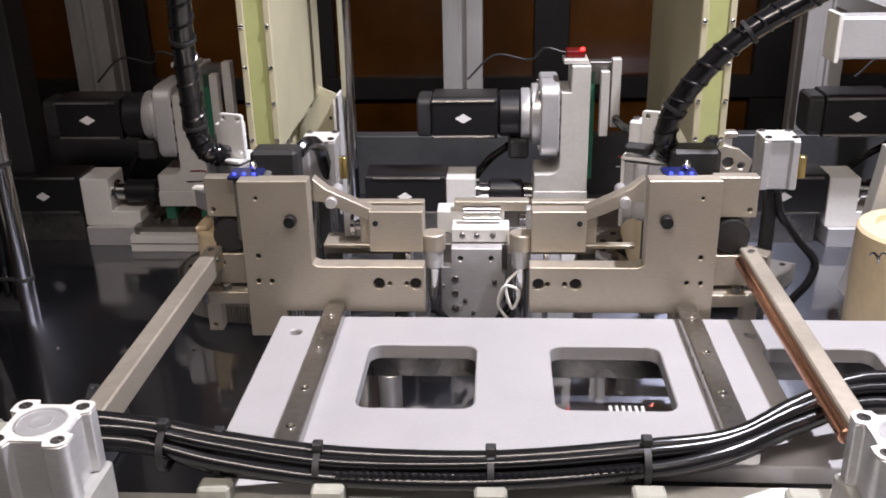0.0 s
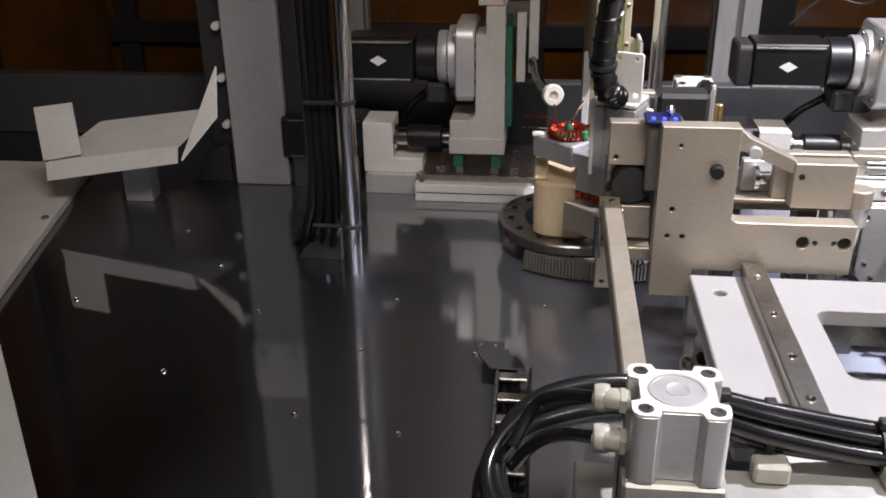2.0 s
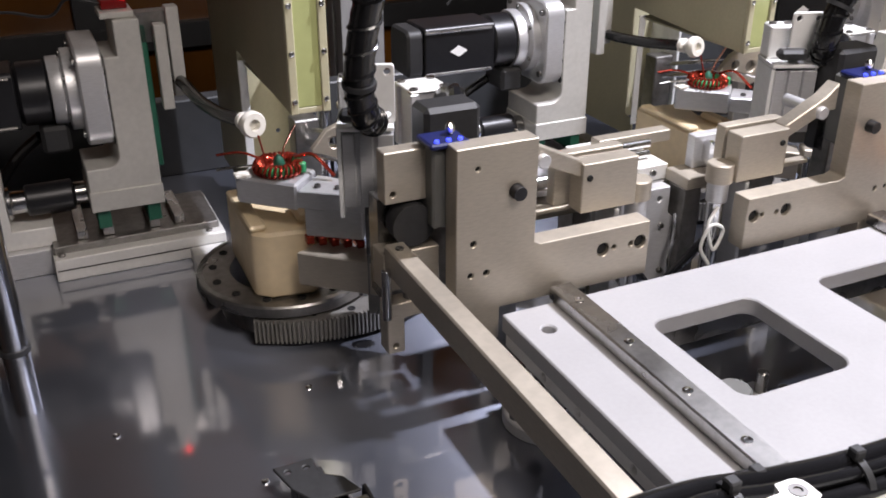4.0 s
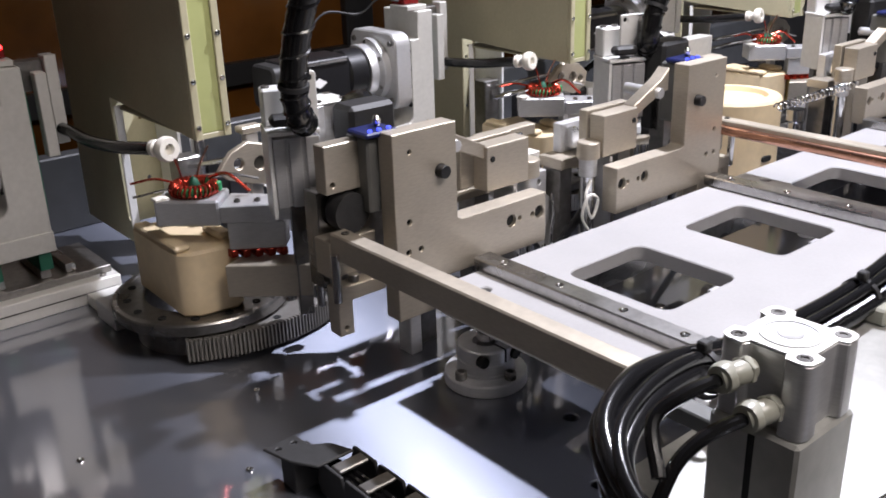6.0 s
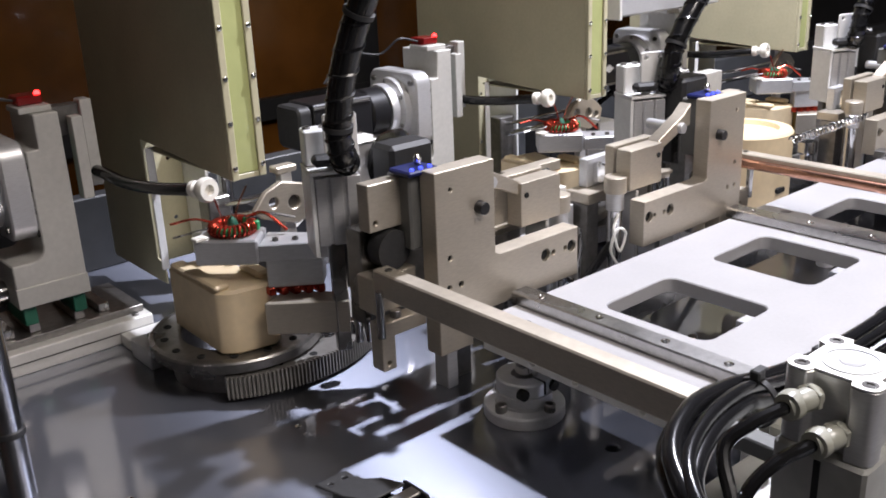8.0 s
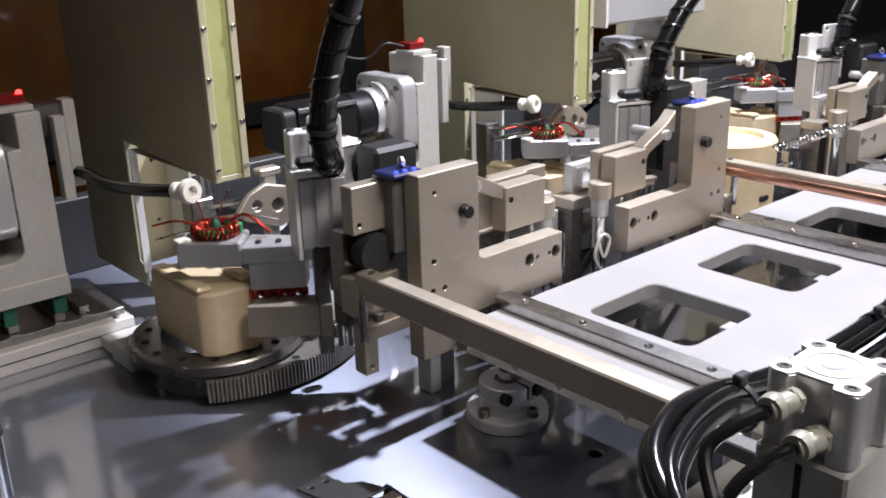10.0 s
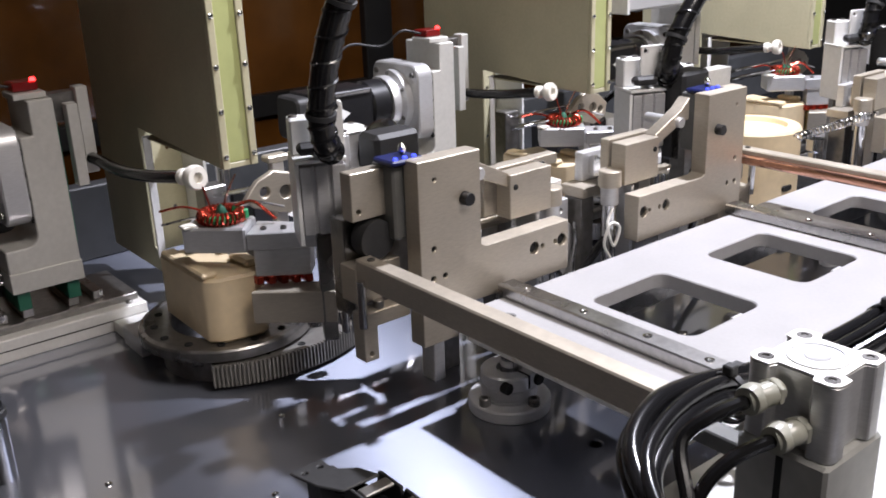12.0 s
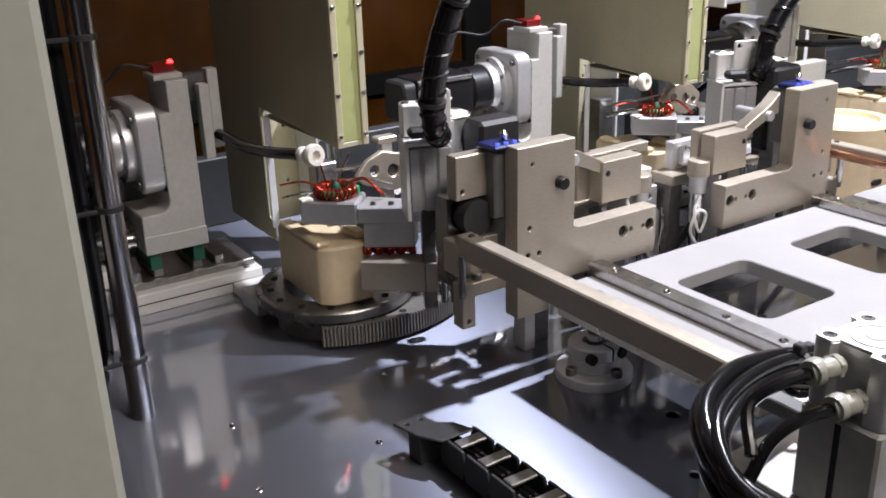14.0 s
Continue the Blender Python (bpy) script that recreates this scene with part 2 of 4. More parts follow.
for nm, b in (("wall_north", (-6, 6, 6.9, 7.0)), ("wall_south", (-6, 6, -5, -4.9)), ("wall_west", (-6, -5.9, -4.9, 6.9)), ("wall_east", (5.9, 6, -4.9, 6.9))):
    piece(nm, box(*b, -0.9, 2.9, 0), HALL, (0, 0, -0.9), "plain grey hall wall", "wall", kind="structure")

deck = thing("deck", (0, 1, -0.02), "polished steel machine deck with small screws", "machine deck", kind="structure")
part("deck_plate", prism([(-1.7, 0.25), (2.4, 0.25), (2.4, 1.9), (-1.7, 1.9)], "z", -0.02, 0.0, [circle(-0.143, 0.8, 0.0065), circle(-0.2, 0.72, 0.005)], 0.001), DECK, deck)
part("machine_cabinet", box(-1.7, 2.4, 0.27, 1.88, -0.9, -0.022, 0.003), DARK_WALL, deck)
for x, y in ((-0.323, 1.031), (-0.392, 0.922), (-0.49, 1.03), (-0.51, 0.919), (-0.55, 0.8), (-0.45, 0.78), (-0.64, 0.99), (-0.72, 1.1), (-0.7, 0.86), (-0.8, 1.2), (-0.86, 1.0)):
    part("deck_screw", turned([(0.0032, 0), (0.003, 0.0012), (0.0018, 0.0016), (0.0012, 0.0008)], (x, y, 0.0), "z", 10), CHROME, deck)

# back of the enclosure
piece("backboard", box(-1.7, 2.4, 1.60, 1.63, 0.0, 0.105, 0.002), DARK_WALL, (0.3, 1.615, 0), "low dark grey board along the back of the deck", "panel", kind="structure")
amber = thing("window_1", (0, 2.25, -0.5), "amber tinted acrylic enclosure window", "window", kind="structure")
for x0, x1 in ((-2.2, -1.35), (-1.3, -0.86), (-0.78, -0.4), (-0.34, 0.12), (0.2, 0.62), (0.7, 1.3), (1.36, 2.4)):
    part("pane", box(x0, x1, 2.25, 2.256, -0.5, 1.5, 0.001), AMBER, amber)
for x0, x1 in ((-1.35, -1.3), (-0.86, -0.78), (-0.4, -0.34), (0.12, 0.2), (0.62, 0.7), (1.3, 1.36)):
    part("window_frame", box(x0, x1, 2.23, 2.28, -0.5, 1.5, 0.002), FRAME, amber)
part("window_frame", box(-2.2, 2.4, 2.225, 2.285, 0.02, 0.07, 0.002), FRAME, amber)


def extrusion(name, x, y, w, z0, z1, label):
    """A slotted aluminium profile standing upright."""
    h, s, d = w / 2, w * 0.1, w * 0.16
    pts = []
    for k in range(4):
        a = math.pi / 2 * k
        for px, py in ((h, -h), (h, -s), (h - d, -s), (h - d, s), (h, s)):
            pts.append((x + px * math.cos(a) - py * math.sin(a), y + px * math.sin(a) + py * math.cos(a)))
    return piece(name, prism(pts, "z", z0, z1, (), 0.0008), PROFILE, (x, y, z0), label, "frame post", "enclosure posts")


for x in (-0.68, -0.023, 0.59, 1.2):
    extrusion("frame_post", x, 1.72, 0.068, 0.0, 1.6, "slotted aluminium profile post behind the motors")


# ---- the white work plate and its bars ----
table = thing("work_plate", (0.05, 0.8, 0.06), "white coated plate with square rounded windows and screwed bars", "work plate")
wins = [rounded(x, x + 0.104, 0.7495, 0.8635, 0.012) for x in (-0.0845, 0.0895, 0.29, 0.46, 0.66)]
part("plate", prism([(-0.186, 0.672), (1.2, 0.672), (1.2, 0.924), (-0.186, 0.924)], "z", 0.084, 0.1, wins + [circle(-0.163, 0.888, 0.006), circle(0.287, 0.890, 0.006)], 0.0012), WHITE, table)
part("side_wall", prism([(0.676, 0.07), (0.922, 0.07), (0.922, 0.0835), (0.676, 0.0835)], "x", -0.183, -0.168, [circle(0.86, 0.0765, 0.0035, 10), circle(0.81, 0.0765, 0.0035, 10), circle(0.74, 0.0765, 0.0035, 10)]), ALU_PALE, table)
part("cross_beam", box(-0.1, 1.2, 0.88, 0.9, 0.055, 0.0835), STEEL_DARK, table)
part("cross_beam", box(-0.165, 1.2, 0.69, 0.71, 0.055, 0.0835), STEEL_DARK, table)
for x in (-0.07, 0.4, 0.95):
    for y in (0.7, 0.89):
        part("leg", cyl((x, y, 0), 0.012, 0.0548), ALU, table)
for x in (-0.128, 0.231, 0.6):
    bar = part("clamp_bar", box(x - 0.0105, x + 0.0105, 0.672, 0.93, 0.1003, 0.112, 0.0012), STEEL, table, "ground steel clamping bar")
    for y in (0.7, 0.76, 0.83, 0.9):
        part("screw", turned([(0.0042, 0), (0.004, 0.0008), (0.0026, 0.001), (0.002, 0.0002)], (x, y, 0.112), "z", 12), CHROME, bar)

# small machinery under the windows
for k, x in enumerate((-0.035, 0.14, 0.34)):
    st = thing("comb_block", (x, 0.8, 0), "ribbed aluminium comb block on the deck under the plate", "block", "comb blocks")
    part("base", box(x - 0.03, x + 0.05, 0.78, 0.84, 0, 0.03), ALU, st)
    for i in range(6 if k == 1 else 0):
        part("rib", box(x + 0.004 + 0.006 * i, x + 0.007 + 0.006 * i, 0.795, 0.825, 0.03, 0.058, 0.0003), ALU_PALE, st)
    if k != 1:
        part("roller_cap", turned([(0.014, 0), (0.0145, 0.002), (0.0145, 0.024), (0.013, 0.026), (0.005, 0.026)], (x, 0.81, 0.03), "z", 24), DULL, st)
    part("stud", cyl((x + 0.044, 0.8, 0.03), 0.005, 0.02, seg=14), STEEL_DARK, st)
    part("stud", cyl((x + 0.044, 0.825, 0.03), 0.005, 0.02, seg=14), STEEL_DARK, st)


# ---- clamp brackets ----
def clamp_bracket(c, s, label):
    """The tall nickel bracket with its arm, wing, link and roller; c: the pair's middle, s: -1 for the left hand, 1 for the right."""
    def X(d):
        return c + s * d

    def bx(d0, d1, *rest, **kw):
        a, b = sorted((X(d0), X(d1)))
        return box(a, b, *rest, **kw)

    th = thing("clamp_bracket", (X(0.17), 0.95, 0.03), label, "bracket", "clamp brackets")
    outline = [(X(0.24), 0.07), (X(0.24), 0.243), (X(0.169), 0.243), (X(0.169), 0.153), (X(0.163), 0.1505), (X(0.054), 0.1505), (X(0.054), 0.0995), (X(0.2), 0.0995), (X(0.2), 0.07)]
    holes = [circle(X(0.188), 0.2015, 0.0062), circle(X(0.225), 0.162, 0.0028, 10), circle(X(0.227), 0.134, 0.0028, 10), circle(X(0.213), 0.134, 0.0028, 10), circle(X(0.222), 0.225, 0.0022, 10), circle(X(0.101), 0.132, 0.0062), circle(X(0.090), 0.132, 0.0026, 10), circle(X(0.0725), 0.132, 0.0026, 10), circle(X(0.063), 0.132, 0.0062)]
    body = part("upright_plate", prism(outline, "y", 0.936, 0.956, holes, 0.0011), NICKEL, th)
    for d in (0.101, 0.063):
        part("screw", turned([(0.0058, 0), (0.0058, 0.004), (0.003, 0.004), (0.003, 0.001)], (X(d), 0.94, 0.132), "y", 12), SLOT, body)
    part("pin", cyl((X(0.188), 0.928, 0.2015), 0.0060, 0.024, "y"), BLACK, body)
    # black discs inside the small holes, added in place of their shade
    for d, z in ((0.225, 0.162), (0.227, 0.134), (0.213, 0.134), (0.222, 0.225)):
        part("hole_shade", cyl((X(d), 0.9385, z), 0.0028, 0.004, "y", 10, 0), SLOT, body)
    part("wing", prism([(X(0.285), 0.192), (X(0.285), 0.235), (X(0.24), 0.235), (X(0.24), 0.192)], "y", 0.972, 0.988, [circle(X(0.278), 0.2, 0.0025, 10)]), NICKEL, th)
    part("rear_block", bx(0.2, 0.285, 0.9885, 1.01, 0.10, 0.19), STEEL_DARK, th)
    low = part("lower_block", prism([(X(0.29), 0.118), (X(0.29), 0.152), (X(0.241), 0.152), (X(0.241), 0.118)], "y", 0.966, 0.99, [circle(X(0.282), 0.142, 0.0025, 10), circle(X(0.272), 0.142, 0.0025, 10)]), NICKEL, th)
    part("link_pin", cyl((X(0.292), 0.955, 0.1), 0.004, 0.045, "z", 14), CHROME, low)
    foot = part("foot", prism([(X(0.292), 0.066), (X(0.292), 0.112), (X(0.24), 0.112), (X(0.24), 0.098), (X(0.277), 0.098), (X(0.277), 0.066)], "y", 0.955, 0.972, [circle(X(0.285), 0.073, 0.0025, 10)]), NICKEL, th)
    part("foot_screw", cyl((X(0.27), 0.962, 0.112), 0.005, 0.007, seg=12), STEEL_DARK, foot)
    # link arm and its block
    link = [(X(0.169), 0.238), (X(0.155), 0.226), (X(0.11), 0.204), (X(0.11), 0.19), (X(0.16), 0.212), (X(0.169), 0.212)]
    part("link_arm", prism(link, "y", 0.962, 0.978, (), 0.001), NICKEL, th)
    part("cross_pin", cyl((X(0.15), 0.957, 0.212), 0.006, 0.05, "y", 16), ALU, th)
    blk = part("slide_block", bx(0.056, 0.112, 0.958, 0.978, 0.158, 0.203), NICKEL, th)
    part("slide_block_rear", bx(0.056, 0.125, 0.982, 0.994, 0.158, 0.205), NICKEL, th)
    part("slot_pin", cyl((X(0.105), 0.9565, 0.19), 0.003, 0.006, "y", 10), SLOT, blk)
    part("toe", turned([(0.0125, 0.0), (0.0125, 0.017), (0.0115, 0.018)], (X(0.046), 0.97, 0.158), "z", 24), NICKEL, th)
    part("toe_neck", cyl((X(0.046), 0.97, 0.138), 0.010, 0.0198), ALU, th)
    part("roller", cyl((X(0.046), 0.97, 0.03), 0.0085, 0.108), CHROME, th)
    part("roller_base", bx(0.03, 0.066, 0.958, 0.99, 0.0, 0.03), STEEL_DARK, th)
    part("tie_rail", bx(0.075, 0.165, 0.98, 0.99, 0.153, 0.1575), NICKEL, th)
    part("rear_plate", bx(0.07, 0.075, 0.96, 0.99, 0.02, 0.155), ALU, th)
    part("rotor", turned([(0.006, 0), (0.018, 0.001), (0.018, 0.018), (0.006, 0.019)], (X(0.262), 0.967, 0.172), "y", 24), PLASTIC, th, "black rotor")
    part("support_post", bx(0.178, 0.192, 0.985, 1.005, 0.0, 0.0998), ALU, th)
    return th


PAIR = 0.018
clamp_bracket(PAIR, -1, "satin nickel clamp bracket with an arm toward its mirrored neighbour")
clamp_bracket(PAIR, 1, "satin nickel clamp bracket mirrored to its neighbour")
clamp_bracket(PAIR + 0.535, 1, "satin nickel clamp bracket of the next station")


# ---- station kit, built for the first station ----
def cover_tower():
    x0, x1 = -0.276, -0.236
    th = thing("cover_tower", (-0.256, 1.35, 0), "khaki sheet-metal cover with a yellow-green front strip", "machine cover", "cover towers")
    side = [(1.2, 0.2), (1.2, 0.47), (1.56, 0.47), (1.56, 0.03), (1.40, 0.03), (1.40, 0.055), (1.418, 0.06), (1.418, 0.212)]
    part("side_sheet", prism(side, "x", x0, x0 + 0.0025, (), 0.0006), COVER, th)
    part("side_sheet", prism([(1.2, 0.2), (1.2, 0.47), (1.5, 0.47), (1.5, 0.212)], "x", x1 - 0.0025, x1, (), 0.0006), COVER, th)
    part("top_sheet", box(x0, x1, 1.2, 1.56, 0.4705, 0.473), COVER, th)
    part("bottom_sheet", box(x0 + 0.003, x1 - 0.003, 1.203, 1.41, 0.2, 0.2025, 0.0005), COVER, th)
    part("column_sheet", prism([(x0 + 0.003, 0.035), (x0 + 0.075, 0.035), (x0 + 0.075, 0.205), (x0 + 0.04, 0.22), (x0 + 0.003, 0.22)], "y", 1.47, 1.4725, [circle(x0 + 0.055, 0.09, 0.003, 10), circle(x0 + 0.055, 0.17, 0.003, 10)], 0.0004), COVER, th)
    part("column_edge", box(x0 - 0.004, x0 + 0.006, 1.397, 1.399, 0.05, 0.205, 0.0008), TRAY, th)
    part("column_flange", box(x0 + 0.072, x0 + 0.076, 1.405, 1.4695, 0.035, 0.215, 0.0006), TRAY, th)
    strip = part("front_strip", box(x0 + 0.008, x1 - 0.008, 1.1965, 1.1995, 0.206, 0.466, 0.0006), STRIP, th, "yellow-green translucent strip")
    for sx in (x0, x1 - 0.008):
        lip = part("front_lip", box(sx, sx + 0.008, 1.194, 1.1995, 0.2, 0.47, 0.0008), COVER, th)
        for z in (0.213, 0.26, 0.305, 0.355, 0.405, 0.45):
            part("screw", turned([(0.0030, 0), (0.0028, -0.0014), (0.0015, -0.002), (0.0008, -0.001)], (sx + 0.004, 1.194, z), "y", 10), CHROME, lip)
    part("strip_end", box(x0 + 0.008, x1 - 0.008, 1.196, 1.1995, 0.2, 0.2055, 0.0005), COVER, th)
    return th


def servo_head():
    """Angle bracket with gearbox and motor, and the red switch on top."""
    th = thing("servo_head", (-0.42, 1.40, 0.045), "pale angle bracket carrying a black servo motor", "servo head", "servo heads")
    arc = [(-0.427 - 0.014 + 0.014 * math.cos(radians(a)), 0.116 + 0.014 + 0.014 * math.sin(radians(a))) for a in range(-90, 1, 18)]
    L = [(-0.463, 0.068), (-0.387, 0.068), (-0.387, 0.272), (-0.413, 0.272), (-0.413, 0.235), (-0.427, 0.235)] + arc[::-1] + [(-0.463, 0.116)]
    part("angle_bracket", prism(L, "y", 1.352, 1.43, (), 0.0012), SERVO, th)
    part("base_plate", box(-0.464, -0.386, 1.350, 1.432, 0.0675, 0.0905, 0.0008), SERVO, th)
    part("top_cap", box(-0.424, -0.39, 1.36, 1.40, 0.2725, 0.279), SERVO, th)
    fl = part("gear_flange", prism(rounded(1.35, 1.458, 0.14, 0.246, 0.018), "x", -0.455, -0.4285, (), 0.002), ALU, th)
    for y in (1.362, 1.446):
        for z in (0.154, 0.232):
            part("screw", turned([(0.004, 0), (0.004, -0.003), (0.002, -0.003), (0.002, -0.001)], (-0.455, y, z), "x", 12), STEEL_DARK, fl)
    gb = part("gearbox", turned([(0.036, 0), (0.037, 0.002), (0.037, 0.012), (0.0345, 0.014), (0.044, 0.016), (0.044, 0.027)], (-0.482, 1.405, 0.193), "x", 40), ALU, th)
    for a in range(0, 360, 60):
        part("screw", turned([(0.003, 0), (0.003, -0.002), (0.0015, -0.002), (0.0015, -0.0005)], (-0.466, 1.405 + 0.0395 * math.cos(radians(a + 30)), 0.193 + 0.0395 * math.sin(radians(a + 30))), "x", 10), STEEL_DARK, gb)
    part("motor_neck", turned([(0.029, 0), (0.034, 0.004), (0.034, 0.03), (0.032, 0.0325)], (-0.5153, 1.405, 0.193), "x", 36), BLACK, th)
    # holes in the upright's side, drawn as black discs for their dark insides
    for z in (0.145, 0.17, 0.195, 0.22):
        part("side_hole", turned([(0.0042, 0), (0.0042, -0.0015), (0.002, -0.0015), (0.002, -0.0004)], (-0.4275, 1.356, z), "x", 12), SLOT, th)
    part("motor_body", prism(rounded(1.374, 1.436, 0.162, 0.224, 0.006), "x", -0.61, -0.5155, (), 0.0015), BLACK, th)
    part("motor_cap", prism(rounded(1.376, 1.434, 0.164, 0.222, 0.01), "x", -0.632, -0.6105, (), 0.003), PLASTIC, th)
    for z in (0.1665, 0.2185):
        part("tie_rod", cyl((-0.61, 1.3735, z), 0.002, 0.09, "x", 8), STEEL_DARK, th)
    part("logo", prism([(-0.577, 0.193), (-0.565, 0.200), (-0.553, 0.193), (-0.565, 0.186)], "y", 1.3733, 1.3741, (), 0), LOGO, th)
    part("connector", box(-0.50, -0.47, 1.38, 1.43, 0.13, 0.16, 0.004), PLASTIC, th)
    part("motor_lead", hose([(-0.5, 1.42, 0.14), (-0.53, 1.44, 0.11), (-0.56, 1.46, 0.06), (-0.57, 1.47, 0.01)], 0.006), RUBBER, th)
    sw = part("switch_body", box(-0.42, -0.394, 1.372, 1.40, 0.2795, 0.289, 0.001), RED_DIM, th, "red translucent switch shell")
    part("indicator", turned([(0.0035, 0), (0.003, 0.003), (0.001, 0.004)], (-0.398, 1.374, 0.2895), "z", 10), RED_LED, sw, "lit red indicator")
    part("switch_wire", hose([(-0.42, 1.385, 0.284), (-0.45, 1.39, 0.29), (-0.47, 1.41, 0.27), (-0.52, 1.42, 0.275), (-0.56, 1.42, 0.24)], 0.0016, 6), PLASTIC, th)
    part("guide_strip", box(-0.372, -0.360, 1.36, 1.375, 0.17, 0.262), SERVO, th)
    part("guide_strip", box(-0.356, -0.343, 1.372, 1.39, 0.18, 0.277), SERVO, th)
    part("guide_bridge", box(-0.3865, -0.345, 1.38, 1.40, 0.24, 0.272), STEEL_DARK, th)
    part("guide_rail", box(-0.3868, -0.378, 1.38, 1.41, 0.1, 0.26), GREEN_DARK, th)
    for x in (-0.452, -0.398):
        part("slide_shoe", box(x - 0.007, x + 0.007, 1.357, 1.42, 0.045, 0.0672), GREEN_DARK, th, "green slide shoe")
    return th


def screw_drive():
    """Deck-mounted base plate, ball screw, bearing and the lower motor."""
    th = thing("screw_drive", (-0.45, 1.4, 0), "grey ball-screw drive on a base plate on the deck", "linear drive", "screw drives")
    base = part("base_plate", box(-0.512, -0.326, 1.335, 1.46, 0.0, 0.026, 0.001), ALU_PALE, th)
    part("base_groove", box(-0.510, -0.328, 1.3342, 1.336, 0.0128, 0.0138, 0), SLOT, base)
    part("track_plate", box(-0.51, -0.33, 1.35, 1.45, 0.0262, 0.0345, 0.0008), STEEL_DARK, th)
    for x in (-0.478, -0.45, -0.40, -0.372):
        part("rail", box(x - 0.006, x + 0.006, 1.36, 1.44, 0.035, 0.0448, 0.0008), STEEL, th)
    for x in (-0.505, -0.345):
        screw(base, (x + 0.002, 1.345, 0.026), "z", 0.004, 1)
    part("bearing_block", prism([(-0.591, 0.03), (-0.505, 0.03), (-0.505, 0.052), (-0.548, 0.052), (-0.548, 0.104), (-0.591, 0.104)], "y", 1.37, 1.43), ALU_PALE, th)
    part("bearing_foot", box(-0.588, -0.5125, 1.36, 1.44, 0.0, 0.0298), ALU, th)
    part("bearing", turned([(0.018, 0), (0.018, 0.004), (0.013, 0.006), (0.013, 0.02)], (-0.547, 1.392, 0.078), "x", 24), CHROME, th)
    part("coupling", cyl((-0.528, 1.392, 0.078), 0.0175, 0.05, "x", 24, 0.002), BLACK, th)
    part("nut", cyl((-0.4775, 1.392, 0.078), 0.013, 0.014, "x", 20, 0.001), STEEL, th)
    part("motor_body", prism(rounded(1.372, 1.432, 0.046, 0.108, 0.006), "x", -0.712, -0.5915, (), 0.0015), BLACK, th)
    for z in (0.05, 0.104):
        part("tie_rod", cyl((-0.70, 1.3718, z), 0.002, 0.1, "x", 8), STEEL_DARK, th)
    part("motor_seat", box(-0.70, -0.60, 1.38, 1.43, 0.0, 0.0458), STEEL_DARK, th)
    part("logo", prism([(-0.664, 0.075), (-0.653, 0.082), (-0.642, 0.075), (-0.653, 0.068)], "y", 1.3713, 1.3721, (), 0), LOGO, th)
    return th


def gear_table():
    """A toothed sector of large radius on the deck and the smooth guide ring beside it."""
    gx, gy, R = -0.258, 1.255, 0.166
    rx, ry = -0.293, 1.193
    th = thing("gear_ring", (rx, ry, 0), "dark steel guide ring beside a toothed gear sector on the deck", "ring gear", "ring gears")
    a0, a1, teeth = radians(236), radians(332), 66
    rim = [(a0 + (a1 - a0) * (i + f) / teeth, r) for i in range(teeth) for f, r in ((0.0, R - 0.0045), (0.3, R - 0.0045), (0.42, R), (0.84, R))]
    bm = bmesh.new()
    rows = []
    for a, r in rim:
        rows.append([bm.verts.new((gx + q * math.cos(a), gy + q * math.sin(a), z)) for q, z in ((r, 0.005), (r, 0.028), (0.118, 0.028), (0.118, 0.005))])
    for p, q in zip(rows, rows[1:]):
        for k in range(4):
            bm.faces.new((p[k], p[(k + 1) % 4], q[(k + 1) % 4], q[k]))
    bm.faces.new(rows[0])
    bm.faces.new(rows[-1][::-1])
    bmesh.ops.recalc_face_normals(bm, faces=bm.faces[:])
    sector = part("gear_sector", bm, GEAR, th, "toothed steel sector")
    for k in range(7):
        a, r = a0 + radians(7 + 14 * k), 0.0042 if k % 2 == 0 else 0.0024
        part("screw", turned([(r, 0), (r, 0.0006), (r * 0.55, 0.0006), (r * 0.5, 0.0002)], (gx + 0.152 * math.cos(a), gy + 0.152 * math.sin(a), 0.028), "z", 12), SLOT, sector)
    foot = [(gx + r * math.cos(a), gy + r * math.sin(a)) for r, aa in ((R - 0.012, [a0 + (a1 - a0) * i / 20 for i in range(21)]), (0.12, [a1 - (a1 - a0) * i / 20 for i in range(21)])) for a in aa]
    part("sector_foot", prism(foot, "z", 0.0, 0.0048, (), 0), STEEL_DARK, th)
    ring = part("guide_ring", turned([(0.058, 0.0), (0.07, 0.0), (0.07, 0.0305), (0.0905, 0.031), (0.092, 0.0325), (0.092, 0.0415), (0.0905, 0.0435), (0.086, 0.0445), (0.085, 0.043), (0.058, 0.043), (0.058, 0.0)], (rx, ry, 0), "z", 80, closed=False), STEEL_DARK, th)
    for i in range(14):
        a = 2 * math.pi * (i + 0.3) / 14
        part("screw", turned([(0.0042, 0), (0.0042, 0.0012), (0.0024, 0.0012), (0.0024, 0.0003)], (rx + 0.0755 * math.cos(a), ry + 0.0755 * math.sin(a), 0.043), "z", 12), SLOT, ring)
    return th


